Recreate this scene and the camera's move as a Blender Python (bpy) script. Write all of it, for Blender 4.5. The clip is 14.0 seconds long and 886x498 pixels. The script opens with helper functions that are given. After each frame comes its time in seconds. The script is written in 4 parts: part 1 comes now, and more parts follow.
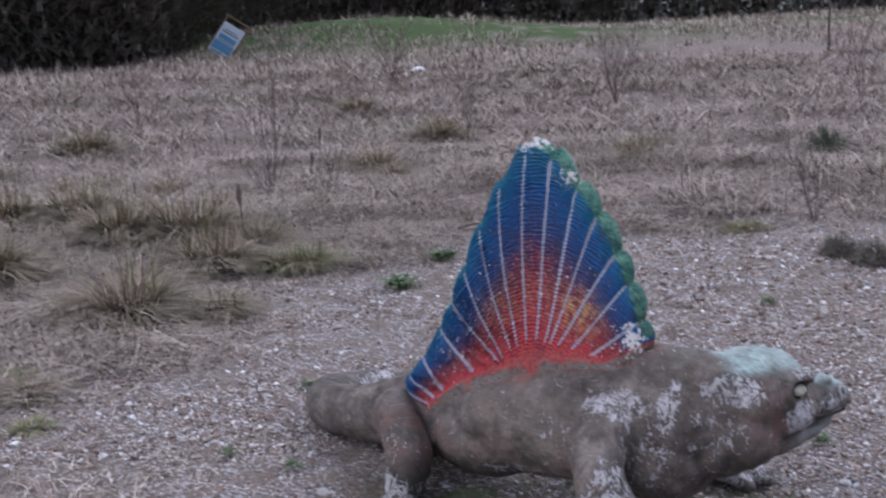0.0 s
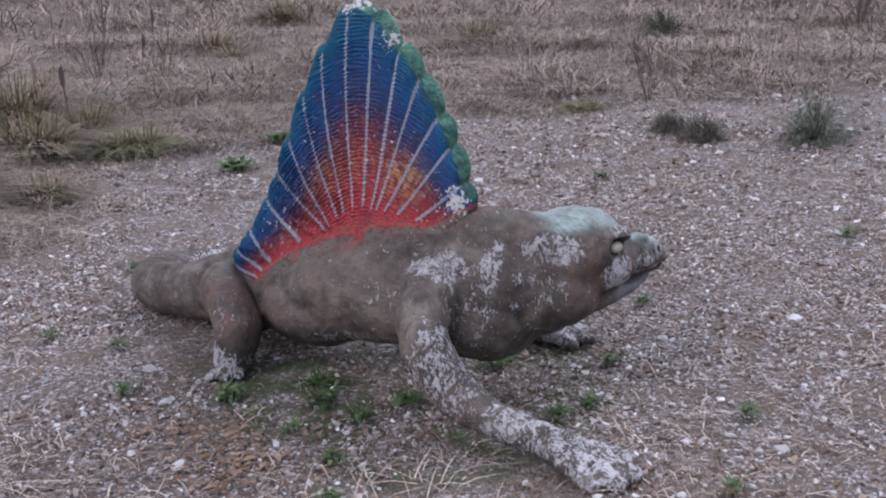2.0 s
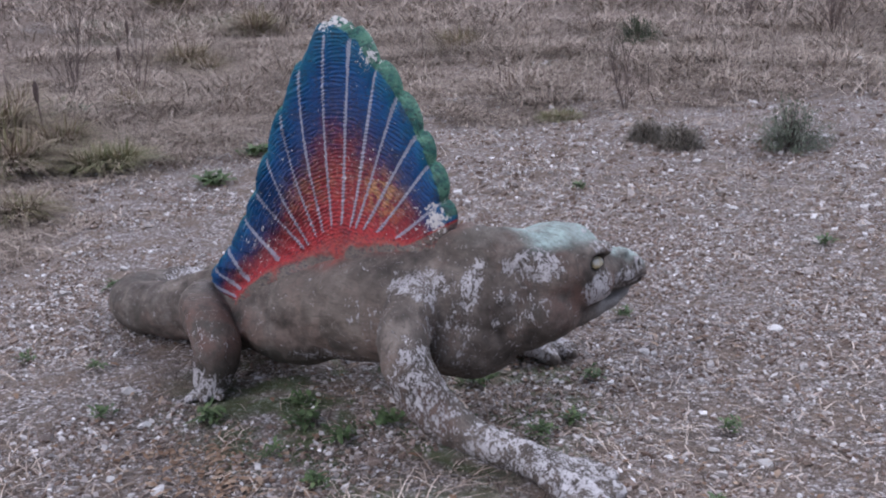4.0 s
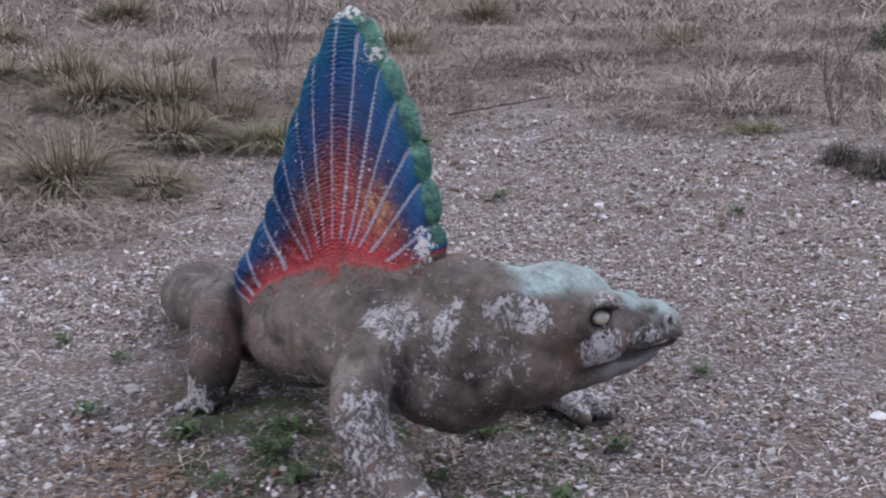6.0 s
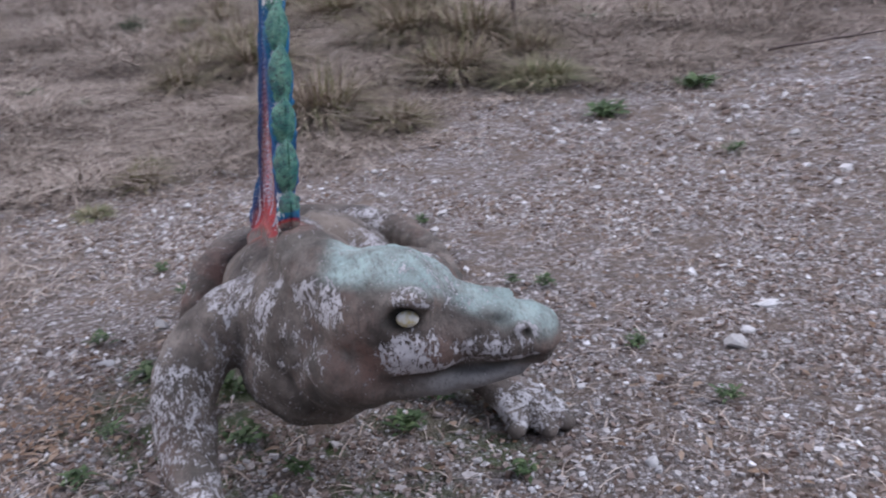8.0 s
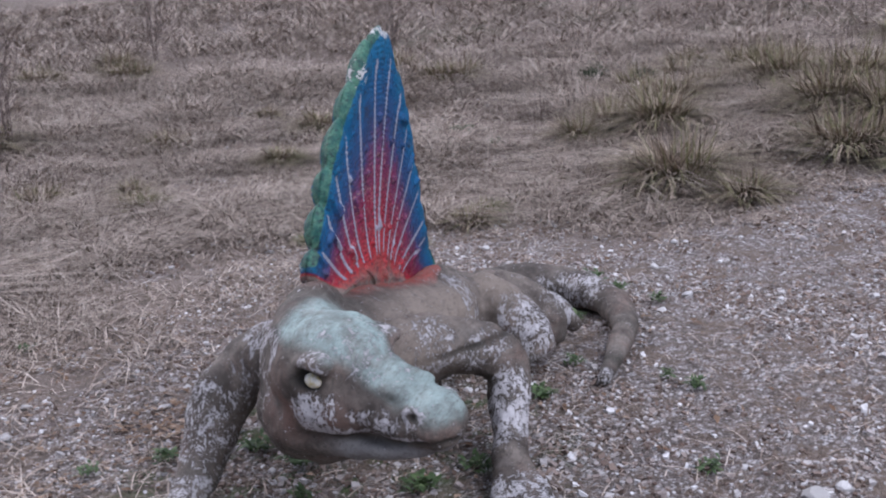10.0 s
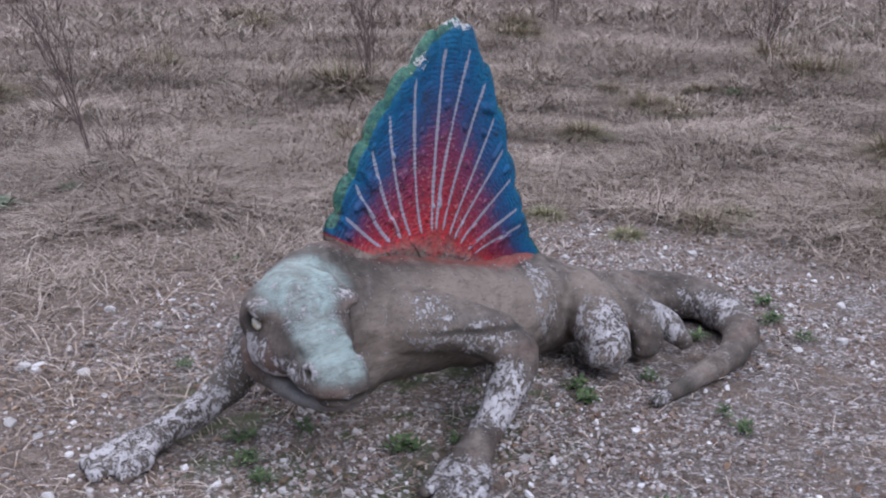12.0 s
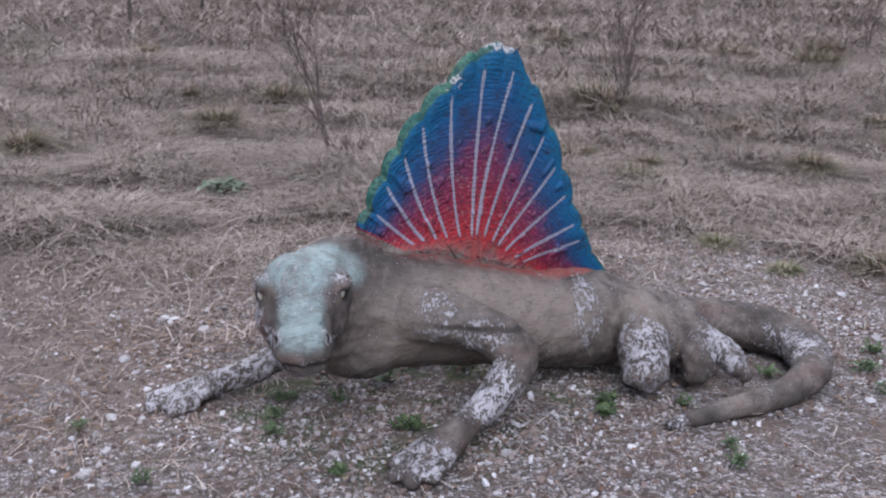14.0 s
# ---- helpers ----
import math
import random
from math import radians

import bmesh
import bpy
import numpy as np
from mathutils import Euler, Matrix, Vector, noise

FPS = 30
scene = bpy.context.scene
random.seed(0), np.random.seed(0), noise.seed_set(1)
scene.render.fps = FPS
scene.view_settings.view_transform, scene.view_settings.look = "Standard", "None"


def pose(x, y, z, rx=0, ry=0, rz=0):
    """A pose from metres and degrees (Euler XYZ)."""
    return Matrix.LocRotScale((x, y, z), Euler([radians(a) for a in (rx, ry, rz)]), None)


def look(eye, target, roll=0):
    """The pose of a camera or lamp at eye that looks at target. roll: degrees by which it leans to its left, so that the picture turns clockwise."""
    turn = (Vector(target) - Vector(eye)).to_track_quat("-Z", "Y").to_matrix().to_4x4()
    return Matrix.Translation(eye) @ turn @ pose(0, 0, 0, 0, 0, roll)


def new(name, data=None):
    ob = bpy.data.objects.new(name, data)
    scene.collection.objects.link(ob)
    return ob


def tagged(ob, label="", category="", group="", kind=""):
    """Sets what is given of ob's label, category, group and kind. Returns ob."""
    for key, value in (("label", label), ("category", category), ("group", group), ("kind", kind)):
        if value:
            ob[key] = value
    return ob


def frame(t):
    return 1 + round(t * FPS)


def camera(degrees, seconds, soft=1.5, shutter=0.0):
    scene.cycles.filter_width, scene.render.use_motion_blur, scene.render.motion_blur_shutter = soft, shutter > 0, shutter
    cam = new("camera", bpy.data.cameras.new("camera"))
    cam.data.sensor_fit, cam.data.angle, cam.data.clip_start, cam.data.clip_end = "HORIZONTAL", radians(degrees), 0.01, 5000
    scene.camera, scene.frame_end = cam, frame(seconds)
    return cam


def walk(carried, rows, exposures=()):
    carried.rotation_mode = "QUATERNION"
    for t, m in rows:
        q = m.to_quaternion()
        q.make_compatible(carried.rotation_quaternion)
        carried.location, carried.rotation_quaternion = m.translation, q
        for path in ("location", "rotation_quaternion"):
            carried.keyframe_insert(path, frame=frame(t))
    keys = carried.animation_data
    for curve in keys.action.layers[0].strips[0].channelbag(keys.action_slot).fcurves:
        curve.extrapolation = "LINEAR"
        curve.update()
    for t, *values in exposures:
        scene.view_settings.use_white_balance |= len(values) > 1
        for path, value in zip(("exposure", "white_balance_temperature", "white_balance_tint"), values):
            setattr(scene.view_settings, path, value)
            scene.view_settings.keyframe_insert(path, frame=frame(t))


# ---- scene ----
cam = camera(46.1, 14.0, soft=2.0, shutter=0.3)
PATH = [
    (0, (2.422, -2.677, 1.57), (0.969, -1.35, 1.216), -2.4),
    (0.5, (2.449, -2.636, 1.526), (1.111, -1.215, 1.091), -1.9),
    (1, (2.47, -2.611, 1.479), (1.211, -1.151, 0.947), -2.1),
    (1.5, (2.462, -2.592, 1.463), (1.246, -1.111, 0.893), -1.5),
    (2, (2.472, -2.596, 1.464), (1.249, -1.116, 0.903), -1.7),
    (4.3, (2.454, -2.567, 1.497), (1.262, -1.059, 0.946), -2.2),
    (4.5, (2.477, -2.521, 1.473), (1.262, -1.03, 0.925), -2.6),
    (5, (2.554, -2.267, 1.466), (1.144, -0.956, 0.926), -5.9),
    (5.5, (2.659, -2.002, 1.492), (1.147, -0.793, 0.99), -2.0),
    (6, (2.697, -1.67, 1.467), (1.154, -0.526, 0.908), -0.5),
    (6.5, (2.752, -1.288, 1.454), (1.13, -0.253, 0.906), -1.7),
    (7, (2.898, -0.821, 1.44), (1.135, -0.134, 0.791), -2.7),
    (7.5, (2.933, -0.396, 1.409), (1.108, 0.119, 0.776), -2.4),
    (8, (2.952, -0.006, 1.399), (1.078, 0.248, 0.747), -4.6),
    (8.5, (2.929, 0.385, 1.389), (1.042, 0.197, 0.755), -5.6),
    (8.7, (2.945, 0.558, 1.389), (1.063, 0.258, 0.781), -6.3),
    (10.8, (2.646, 1.839, 1.464), (0.971, 0.884, 0.933), -2.6),
    (11, (2.575, 1.943, 1.471), (0.929, 0.944, 0.927), -2.6),
    (11.5, (2.427, 2.233, 1.46), (1.029, 0.903, 0.933), -1.6),
    (12, (2.255, 2.514, 1.468), (0.986, 1.061, 0.938), 0.1),
    (12.5, (2.05, 2.68, 1.484), (0.885, 1.142, 0.96), 1.0),
    (13, (1.898, 2.894, 1.498), (0.884, 1.245, 0.996), 0.7),
    (13.5, (1.735, 3.163, 1.525), (0.863, 1.428, 1.046), 0.3),
    (14, (1.51, 3.33, 1.512), (0.8, 1.529, 1.007), 0.9),
]
walk(cam, [(t, look(eye, target, roll)) for t, eye, target, roll in PATH], [(0, 1.1, 5480, 17), (0.9, 1.1, 5690, 17)])

# ---- light: a dull, overcast winter day ----
world = bpy.data.worlds.new("overcast_sky")
scene.world = world
world.use_nodes = True
wn = world.node_tree
sky = wn.nodes.new("ShaderNodeTexSky")
sky.sky_type = "NISHITA"
sky.sun_disc = False
sky.sun_elevation, sky.sun_rotation = radians(46), radians(195)
sky.air_density, sky.dust_density, sky.ozone_density = 1.0, 4.0, 1.0
hue = wn.nodes.new("ShaderNodeHueSaturation")
hue.inputs["Saturation"].default_value = 0.45
wn.links.new(sky.outputs["Color"], hue.inputs["Color"])
bg = wn.nodes["Background"]
bg.inputs["Strength"].default_value = 0.073
wn.links.new(hue.outputs["Color"], bg.inputs["Color"])
sun_data = bpy.data.lights.new("sun", "SUN")
sun_data.energy, sun_data.angle, sun_data.color = 1.5, radians(50), (1.0, 0.985, 0.97)
sun = new("sun", sun_data)
sun.rotation_euler = (radians(44), 0, radians(165))


# ---- materials ----
class Nodes:
    """A thin wrapper to write node trees briefly."""

    def __init__(self, name, rough=0.8):
        self.mat = bpy.data.materials.new(name)
        self.mat.use_nodes = True
        self.t = self.mat.node_tree
        self.bsdf = self.t.nodes["Principled BSDF"]
        self.bsdf.inputs["Roughness"].default_value = rough
        self.bsdf.inputs["Specular IOR Level"].default_value = 0.25
        self.geo = None

    def link(self, a, b):
        self.t.links.new(a, b)

    def pos(self, scale=(1, 1, 1)):
        if not self.geo:
            self.geo = self.t.nodes.new("ShaderNodeTexCoord")
        m = self.t.nodes.new("ShaderNodeMapping")
        m.inputs["Scale"].default_value = scale
        self.link(self.geo.outputs["Object"], m.inputs["Vector"])
        return m.outputs["Vector"]

    def noise(self, scale, detail=4, rough=0.6, stretch=(1, 1, 1), distort=0.0):
        n = self.t.nodes.new("ShaderNodeTexNoise")
        n.inputs["Scale"].default_value, n.inputs["Detail"].default_value = scale, detail
        n.inputs["Roughness"].default_value, n.inputs["Distortion"].default_value = rough, distort
        self.link(self.pos(stretch), n.inputs["Vector"])
        return n.outputs["Fac"]

    def cells(self, scale, feature="F1", out="Distance"):
        n = self.t.nodes.new("ShaderNodeTexVoronoi")
        n.feature = feature
        n.inputs["Scale"].default_value = scale
        self.link(self.pos(), n.inputs["Vector"])
        return n.outputs[out]

    def attr(self, name, out="Fac"):
        n = self.t.nodes.new("ShaderNodeAttribute")
        n.attribute_name = name
        return n.outputs[out]

    def math(self, op, a, b=0.0, clamp=False):
        n = self.t.nodes.new("ShaderNodeMath")
        n.operation, n.use_clamp = op, clamp
        for i, v in enumerate((a, b)):
            if isinstance(v, (int, float)):
                n.inputs[i].default_value = v
            else:
                self.link(v, n.inputs[i])
        return n.outputs[0]

    def step(self, v, lo, hi, a=0.0, b=1.0):
        n = self.t.nodes.new("ShaderNodeMapRange")
        n.interpolation_type = "SMOOTHSTEP"
        for i, x in zip((1, 2, 3, 4), (lo, hi, a, b)):
            n.inputs[i].default_value = x
        self.link(v, n.inputs[0])
        return n.outputs[0]

    def ramp(self, v, *stops):
        n = self.t.nodes.new("ShaderNodeValToRGB")
        e = n.color_ramp.elements
        e[0].position, e[0].color = stops[0][0], (*stops[0][1], 1)
        e[1].position, e[1].color = stops[-1][0], (*stops[-1][1], 1)
        for p, c in stops[1:-1]:
            e.new(p).color = (*c, 1)
        self.link(v, n.inputs[0])
        return n.outputs["Color"]

    def mix(self, f, a, b, how="MIX"):
        n = self.t.nodes.new("ShaderNodeMix")
        n.data_type, n.blend_type = "RGBA", how
        for i, v in ((0, f), (6, a), (7, b)):
            if isinstance(v, (int, float)):
                n.inputs[i].default_value = v
            elif isinstance(v, tuple):
                n.inputs[i].default_value = (*v, 1)
            else:
                self.link(v, n.inputs[i])
        return n.outputs[2]

    def random(self, island=True):
        if island:
            return self.t.nodes.new("ShaderNodeNewGeometry").outputs["Random Per Island"]
        return self.t.nodes.new("ShaderNodeObjectInfo").outputs["Random"]

    def done(self, colour, height=None, strength=0.5, distance=0.01, rough=None):
        if isinstance(colour, tuple):
            self.bsdf.inputs["Base Color"].default_value = (*colour, 1)
        else:
            self.link(colour, self.bsdf.inputs["Base Color"])
        if height is not None:
            b = self.t.nodes.new("ShaderNodeBump")
            b.inputs["Strength"].default_value, b.inputs["Distance"].default_value = strength, distance
            self.link(height, b.inputs["Height"])
            self.link(b.outputs["Normal"], self.bsdf.inputs["Normal"])
        if rough is not None:
            self.link(rough, self.bsdf.inputs["Roughness"])
        return self.mat


def body_paint():
    n = Nodes("weathered_grey_paint", 0.75)
    big, mid, fine = n.noise(3.5, 4), n.noise(14, 5, 0.65), n.noise(90, 3, 0.7)
    col = n.ramp(n.math("ADD", n.math("MULTIPLY", big, 0.45), n.math("MULTIPLY", mid, 0.55)),
                 (0.33, (0.038, 0.031, 0.027)), (0.48, (0.1, 0.083, 0.072)), (0.66, (0.21, 0.178, 0.155)))
    col = n.mix(n.step(n.noise(5.5, 5, 0.7, (1, 1, 1), 0.4), 0.5, 0.66, 0, 0.6), col, n.mix(mid, (0.12, 0.075, 0.06), (0.23, 0.17, 0.145)))
    col = n.mix(n.step(n.noise(4.3, 5, 0.7), 0.5, 0.64, 0, 0.55), col, (0.062, 0.058, 0.05))
    streak = n.noise(24, 5, 0.75, (2.2, 2.2, 0.6), 0.5)
    col = n.mix(n.step(streak, 0.5, 0.68, 0, 0.6), col, (0.05, 0.044, 0.038))
    col = n.mix(n.step(n.noise(8, 4, 0.7), 0.55, 0.7, 0, 0.35), col, (0.24, 0.215, 0.2))
    col = n.mix(n.attr("ochre"), col, n.mix(mid, (0.18, 0.147, 0.122), (0.29, 0.24, 0.2)))
    col = n.mix(n.math("MULTIPLY", n.attr("rust"), n.step(mid, 0.38, 0.6)), col, (0.135, 0.085, 0.07))
    teal = n.math("MULTIPLY", n.attr("teal"), n.step(n.noise(13, 5, 0.7), 0.3, 0.62, 0.35, 1.0), True)
    col = n.mix(teal, col, n.mix(mid, (0.23, 0.3, 0.285), (0.37, 0.46, 0.44)))
    # painted shade of the hollows, knee grime, darker belly and tail tip
    dark = n.math("MULTIPLY", n.attr("grime_shade"), n.step(mid, 0.35, 0.62), True)
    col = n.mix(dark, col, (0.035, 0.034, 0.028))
    col = n.mix(n.step(fine, 0.62, 0.8, 0, 0.35), col, (0.05, 0.045, 0.04))
    col = n.mix(n.attr("jaw"), col, n.mix(mid, (0.13, 0.125, 0.12), (0.26, 0.25, 0.25)))
    spray = n.math("MULTIPLY", n.attr("blush"), n.step(n.noise(30, 5, 0.7), 0.3, 0.65, 0.25, 1.0), True)
    col = n.mix(spray, col, n.mix(mid, (0.25, 0.05, 0.042), (0.33, 0.09, 0.07)))
    # flaked patches that show the white primer
    flake = n.math("ADD", n.math("MULTIPLY", n.noise(30, 8, 0.75, (1, 1, 0.75), 0.9), 0.55), n.math("MULTIPLY", n.noise(95, 5, 0.75, (1.5, 1.5, 0.7)), 0.45))
    mask = n.step(n.math("ADD", flake, n.math("MULTIPLY", n.attr("flake"), 0.19)), 0.612, 0.65)
    primer = n.mix(n.noise(60, 3), (0.33, 0.31, 0.315), (0.57, 0.55, 0.565))
    col = n.mix(mask, col, primer)
    # shade of the mouth line, eye sockets and nostrils, painted near black
    col = n.mix(n.math("MULTIPLY", n.attr("hollow_shade"), 0.9, True), col, (0.018, 0.016, 0.014))
    brush = n.noise(55, 4, 0.7, (0.5, 2.2, 2.2), 0.6)
    col = n.mix(n.math("MULTIPLY", n.step(brush, 0.5, 0.66, 0, 0.45), n.math("SUBTRACT", 1.0, mask)), col, (0.045, 0.038, 0.032))
    h = n.math("ADD", n.math("MULTIPLY", mid, 0.6), n.math("SUBTRACT", n.math("MULTIPLY", fine, 0.25), n.math("MULTIPLY", mask, 0.18)))
    return n.done(col, h, 0.85, 0.014)


def sail_paint():
    n = Nodes("sail_paint", 0.62)
    r, side = n.attr("fan"), n.attr("flank")
    wob = n.math("MULTIPLY", n.math("SUBTRACT", n.noise(22, 5, 0.7), 0.5), 0.34)
    rr = n.math("ADD", r, wob)
    right = n.ramp(rr, (0.0, (0.16, 0.135, 0.115)), (0.07, (0.28, 0.055, 0.045)), (0.18, (0.35, 0.03, 0.036)), (0.36, (0.25, 0.03, 0.036)),
                   (0.5, (0.125, 0.02, 0.038)), (0.62, (0.016, 0.03, 0.11)), (0.82, (0.006, 0.062, 0.19)), (1.0, (0.008, 0.11, 0.17)))
    left = n.ramp(rr, (0.0, (0.18, 0.15, 0.125)), (0.09, (0.25, 0.07, 0.06)), (0.2, (0.35, 0.024, 0.032)), (0.36, (0.25, 0.022, 0.045)),
                  (0.54, (0.15, 0.03, 0.085)), (0.68, (0.03, 0.06, 0.16)), (0.85, (0.012, 0.1, 0.235)), (1.0, (0.012, 0.12, 0.22)))
    col = n.mix(side, right, left)
    yellow = n.math("MULTIPLY", n.attr("yellow"), n.step(n.noise(38, 4), 0.42, 0.58, 0.0, 0.95), True)
    col = n.mix(yellow, col, (0.46, 0.26, 0.1))
    green = n.step(n.math("ADD", n.attr("rim"), n.math("MULTIPLY", wob, 1.5)), 0.42, 0.62)
    col = n.mix(green, col, n.mix(n.step(n.noise(30), 0.35, 0.65), (0.025, 0.1, 0.085), (0.1, 0.22, 0.15)))
    col = n.mix(n.step(n.noise(60, 4, 0.75, (1, 1, 2.2)), 0.48, 0.66, 0, 0.75), col, (0.02, 0.022, 0.036))
    col = n.mix(n.step(n.noise(12, 5, 0.75), 0.52, 0.66, 0, 0.5), col, (0.03, 0.022, 0.032))
    fleck = n.math("MULTIPLY", n.step(n.noise(75, 6, 0.8), 0.54, 0.62, 0, 0.7), n.math("MULTIPLY", n.step(r, 0.15, 0.3), n.step(r, 0.5, 0.75, 1.0, 0.0)), True)
    col = n.mix(fleck, col, (0.36, 0.2, 0.2))
    # painted ribs
    rib = n.math("MULTIPLY", n.step(n.math("ADD", n.attr("rib"), n.math("MULTIPLY", n.math("SUBTRACT", n.noise(45, 3), 0.5), 0.7)), 0.36, 0.68), 0.86)
    col = n.mix(rib, col, n.mix(n.noise(18), (0.2, 0.21, 0.28), (0.38, 0.38, 0.43)))
    flake = n.noise(55, 5, 0.75)
    mask = n.step(n.math("ADD", flake, n.math("MULTIPLY", n.attr("flake"), 0.3)), 0.735, 0.77)
    col = n.mix(mask, col, (0.55, 0.53, 0.52))
    h = n.math("ADD", n.noise(70, 4, 0.7), n.math("MULTIPLY", mask, -0.3))
    return n.done(col, h, 0.5, 0.008)


def ground_mat():
    n = Nodes("gravel_and_thatch", 0.95)
    n.bsdf.inputs["Specular IOR Level"].default_value = 0.1
    patch = n.noise(1.1, 5, 0.62)
    stone = n.cells(75, out="Color")
    gap = n.cells(75, "DISTANCE_TO_EDGE")
    stone_b = n.cells(34, out="Color")
    gap_b = n.cells(34, "DISTANCE_TO_EDGE")
    sep = n.t.nodes.new("ShaderNodeSeparateColor")
    n.link(stone, sep.inputs[0])
    grav = n.ramp(sep.outputs[0], (0.0, (0.11, 0.09, 0.08)), (0.4, (0.25, 0.215, 0.2)), (0.75, (0.4, 0.36, 0.35)), (1.0, (0.66, 0.63, 0.64)))
    sep_b = n.t.nodes.new("ShaderNodeSeparateColor")
    n.link(stone_b, sep_b.inputs[0])
    big = n.ramp(sep_b.outputs[1], (0.0, (0.16, 0.14, 0.125)), (0.7, (0.3, 0.27, 0.26)), (1.0, (0.55, 0.53, 0.54)))
    grav = n.mix(n.math("MULTIPLY", n.step(gap_b, 0.04, 0.12), n.step(sep_b.outputs[0], 0.62, 0.7)), grav, big)
    grav = n.mix(n.step(gap, 0.02, 0.14, 0.75, 0.0), grav, (0.075, 0.058, 0.047))
    soil = n.mix(n.noise(45, 5, 0.75), (0.085, 0.06, 0.045), (0.25, 0.19, 0.15))
    grav = n.mix(n.step(n.noise(5.5, 6, 0.75), 0.46, 0.6, 0.0, 0.72), grav, soil)
    straw_f = n.noise(42, 8, 0.8, (1.0, 3.6, 1.0), 1.6)
    straw_g = n.noise(42, 8, 0.8, (3.4, 1.0, 1.0), 1.6)
    straw = n.ramp(n.math("MULTIPLY", n.math("ADD", straw_f, straw_g), 0.5), (0.4, (0.055, 0.042, 0.035)), (0.5, (0.22, 0.177, 0.152)), (0.6, (0.43, 0.36, 0.315)))
    straw = n.mix(n.step(n.noise(13, 6, 0.75, (1.0, 1.0, 1.0), 0.8), 0.49, 0.58, 0.0, 0.5), straw, (0.08, 0.06, 0.048))
    grassy = n.step(n.math("ADD", n.attr("grassy"), n.math("MULTIPLY", n.math("SUBTRACT", patch, 0.5), 1.5)), 0.25, 0.75)
    col = n.mix(grassy, grav, straw)
    col = n.mix(n.math("MULTIPLY", n.step(n.noise(2.3, 5, 0.7), 0.56, 0.72), 0.28), col, (0.1, 0.08, 0.066))
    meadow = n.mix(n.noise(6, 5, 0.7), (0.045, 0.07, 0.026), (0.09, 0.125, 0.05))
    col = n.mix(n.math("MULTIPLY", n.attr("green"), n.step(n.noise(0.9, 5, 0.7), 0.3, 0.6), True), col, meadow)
    h = n.math("ADD", n.math("MULTIPLY", n.step(gap, 0.0, 0.25), 0.5), n.math("MULTIPLY", straw_f, 0.7))
    return n.done(col, h, 0.8, 0.012)


def island_mat(name, *stops, rough=0.9, island=True, grain=60, along=None):
    n = Nodes(name, rough)
    col = n.ramp(n.random(island), *stops)
    col = n.mix(n.step(n.noise(grain, 4, 0.7), 0.35, 0.7, 0.0, 0.5), col, n.mix(0.6, col, (0.04, 0.035, 0.03)))
    return n.done(col, n.noise(grain * 2, 3), 0.3, 0.004)


BODY, SAIL, GROUND = body_paint(), sail_paint(), ground_mat()
EYE = Nodes("eye_white_paint", 0.35)
EYE = EYE.done(EYE.mix(EYE.step(EYE.noise(45, 3), 0.45, 0.6), (0.64, 0.62, 0.56), (0.5, 0.43, 0.22)))
SOCKET = Nodes("dark_hollow", 0.9).done((0.02, 0.018, 0.016))
PEBBLE = island_mat("limestone_pebbles", (0.0, (0.13, 0.088, 0.07)), (0.35, (0.25, 0.19, 0.16)), (0.58, (0.33, 0.28, 0.26)), (0.82, (0.46, 0.43, 0.42)), (0.94, (0.6, 0.58, 0.58)), (1.0, (0.78, 0.76, 0.77)))
WHITE_STONE = island_mat("pale_limestone", (0.0, (0.42, 0.4, 0.39)), (1.0, (0.7, 0.68, 0.68)), island=False, grain=35)
STRAW = island_mat("dead_grass", (0.0, (0.06, 0.044, 0.035)), (0.35, (0.21, 0.162, 0.13)), (0.65, (0.46, 0.375, 0.315)), (1.0, (0.68, 0.585, 0.51)))
TUFT = island_mat("half_dry_grass", (0.0, (0.07, 0.05, 0.036)), (0.35, (0.19, 0.14, 0.1)), (0.68, (0.5, 0.41, 0.32)), (0.8, (0.24, 0.22, 0.11)), (1.0, (0.12, 0.135, 0.055)))
LEAF = island_mat("fresh_weed_leaf", (0.0, (0.045, 0.075, 0.028)), (0.6, (0.075, 0.12, 0.045)), (1.0, (0.13, 0.175, 0.075)), rough=0.6)
SAGE = island_mat("grey_green_leaf", (0.0, (0.07, 0.085, 0.06)), (0.6, (0.14, 0.165, 0.12)), (1.0, (0.25, 0.29, 0.22)), rough=0.8)
ROSETTE = island_mat("pale_rosette_leaf", (0.0, (0.13, 0.17, 0.11)), (0.6, (0.22, 0.28, 0.19)), (1.0, (0.32, 0.38, 0.28)), rough=0.8)
HEATH = island_mat("grey_brown_twiggy_leaf", (0.0, (0.1, 0.088, 0.075)), (0.6, (0.2, 0.18, 0.15)), (1.0, (0.3, 0.27, 0.23)))
TWIG = island_mat("bare_twig_bark", (0.0, (0.07, 0.052, 0.048)), (1.0, (0.17, 0.13, 0.12)))
DEAD_LEAF = island_mat("dead_oak_leaf", (0.0, (0.13, 0.075, 0.045)), (0.6, (0.23, 0.15, 0.1)), (1.0, (0.36, 0.27, 0.2)))

GREEN_TUFT = island_mat("green_grass", (0.0, (0.4, 0.33, 0.25)), (0.45, (0.28, 0.25, 0.15)), (1.0, (0.13, 0.17, 0.07)))
LEAF_DARK = island_mat("dark_green_leaf", (0.0, (0.03, 0.05, 0.025)), (0.6, (0.05, 0.08, 0.04)), (1.0, (0.09, 0.12, 0.07)))
WOODS = island_mat("dark_undergrowth", (0.0, (0.12, 0.115, 0.1)), (0.45, (0.19, 0.175, 0.155)), (0.85, (0.3, 0.26, 0.23)), (1.0, (0.17, 0.22, 0.13)), grain=4)

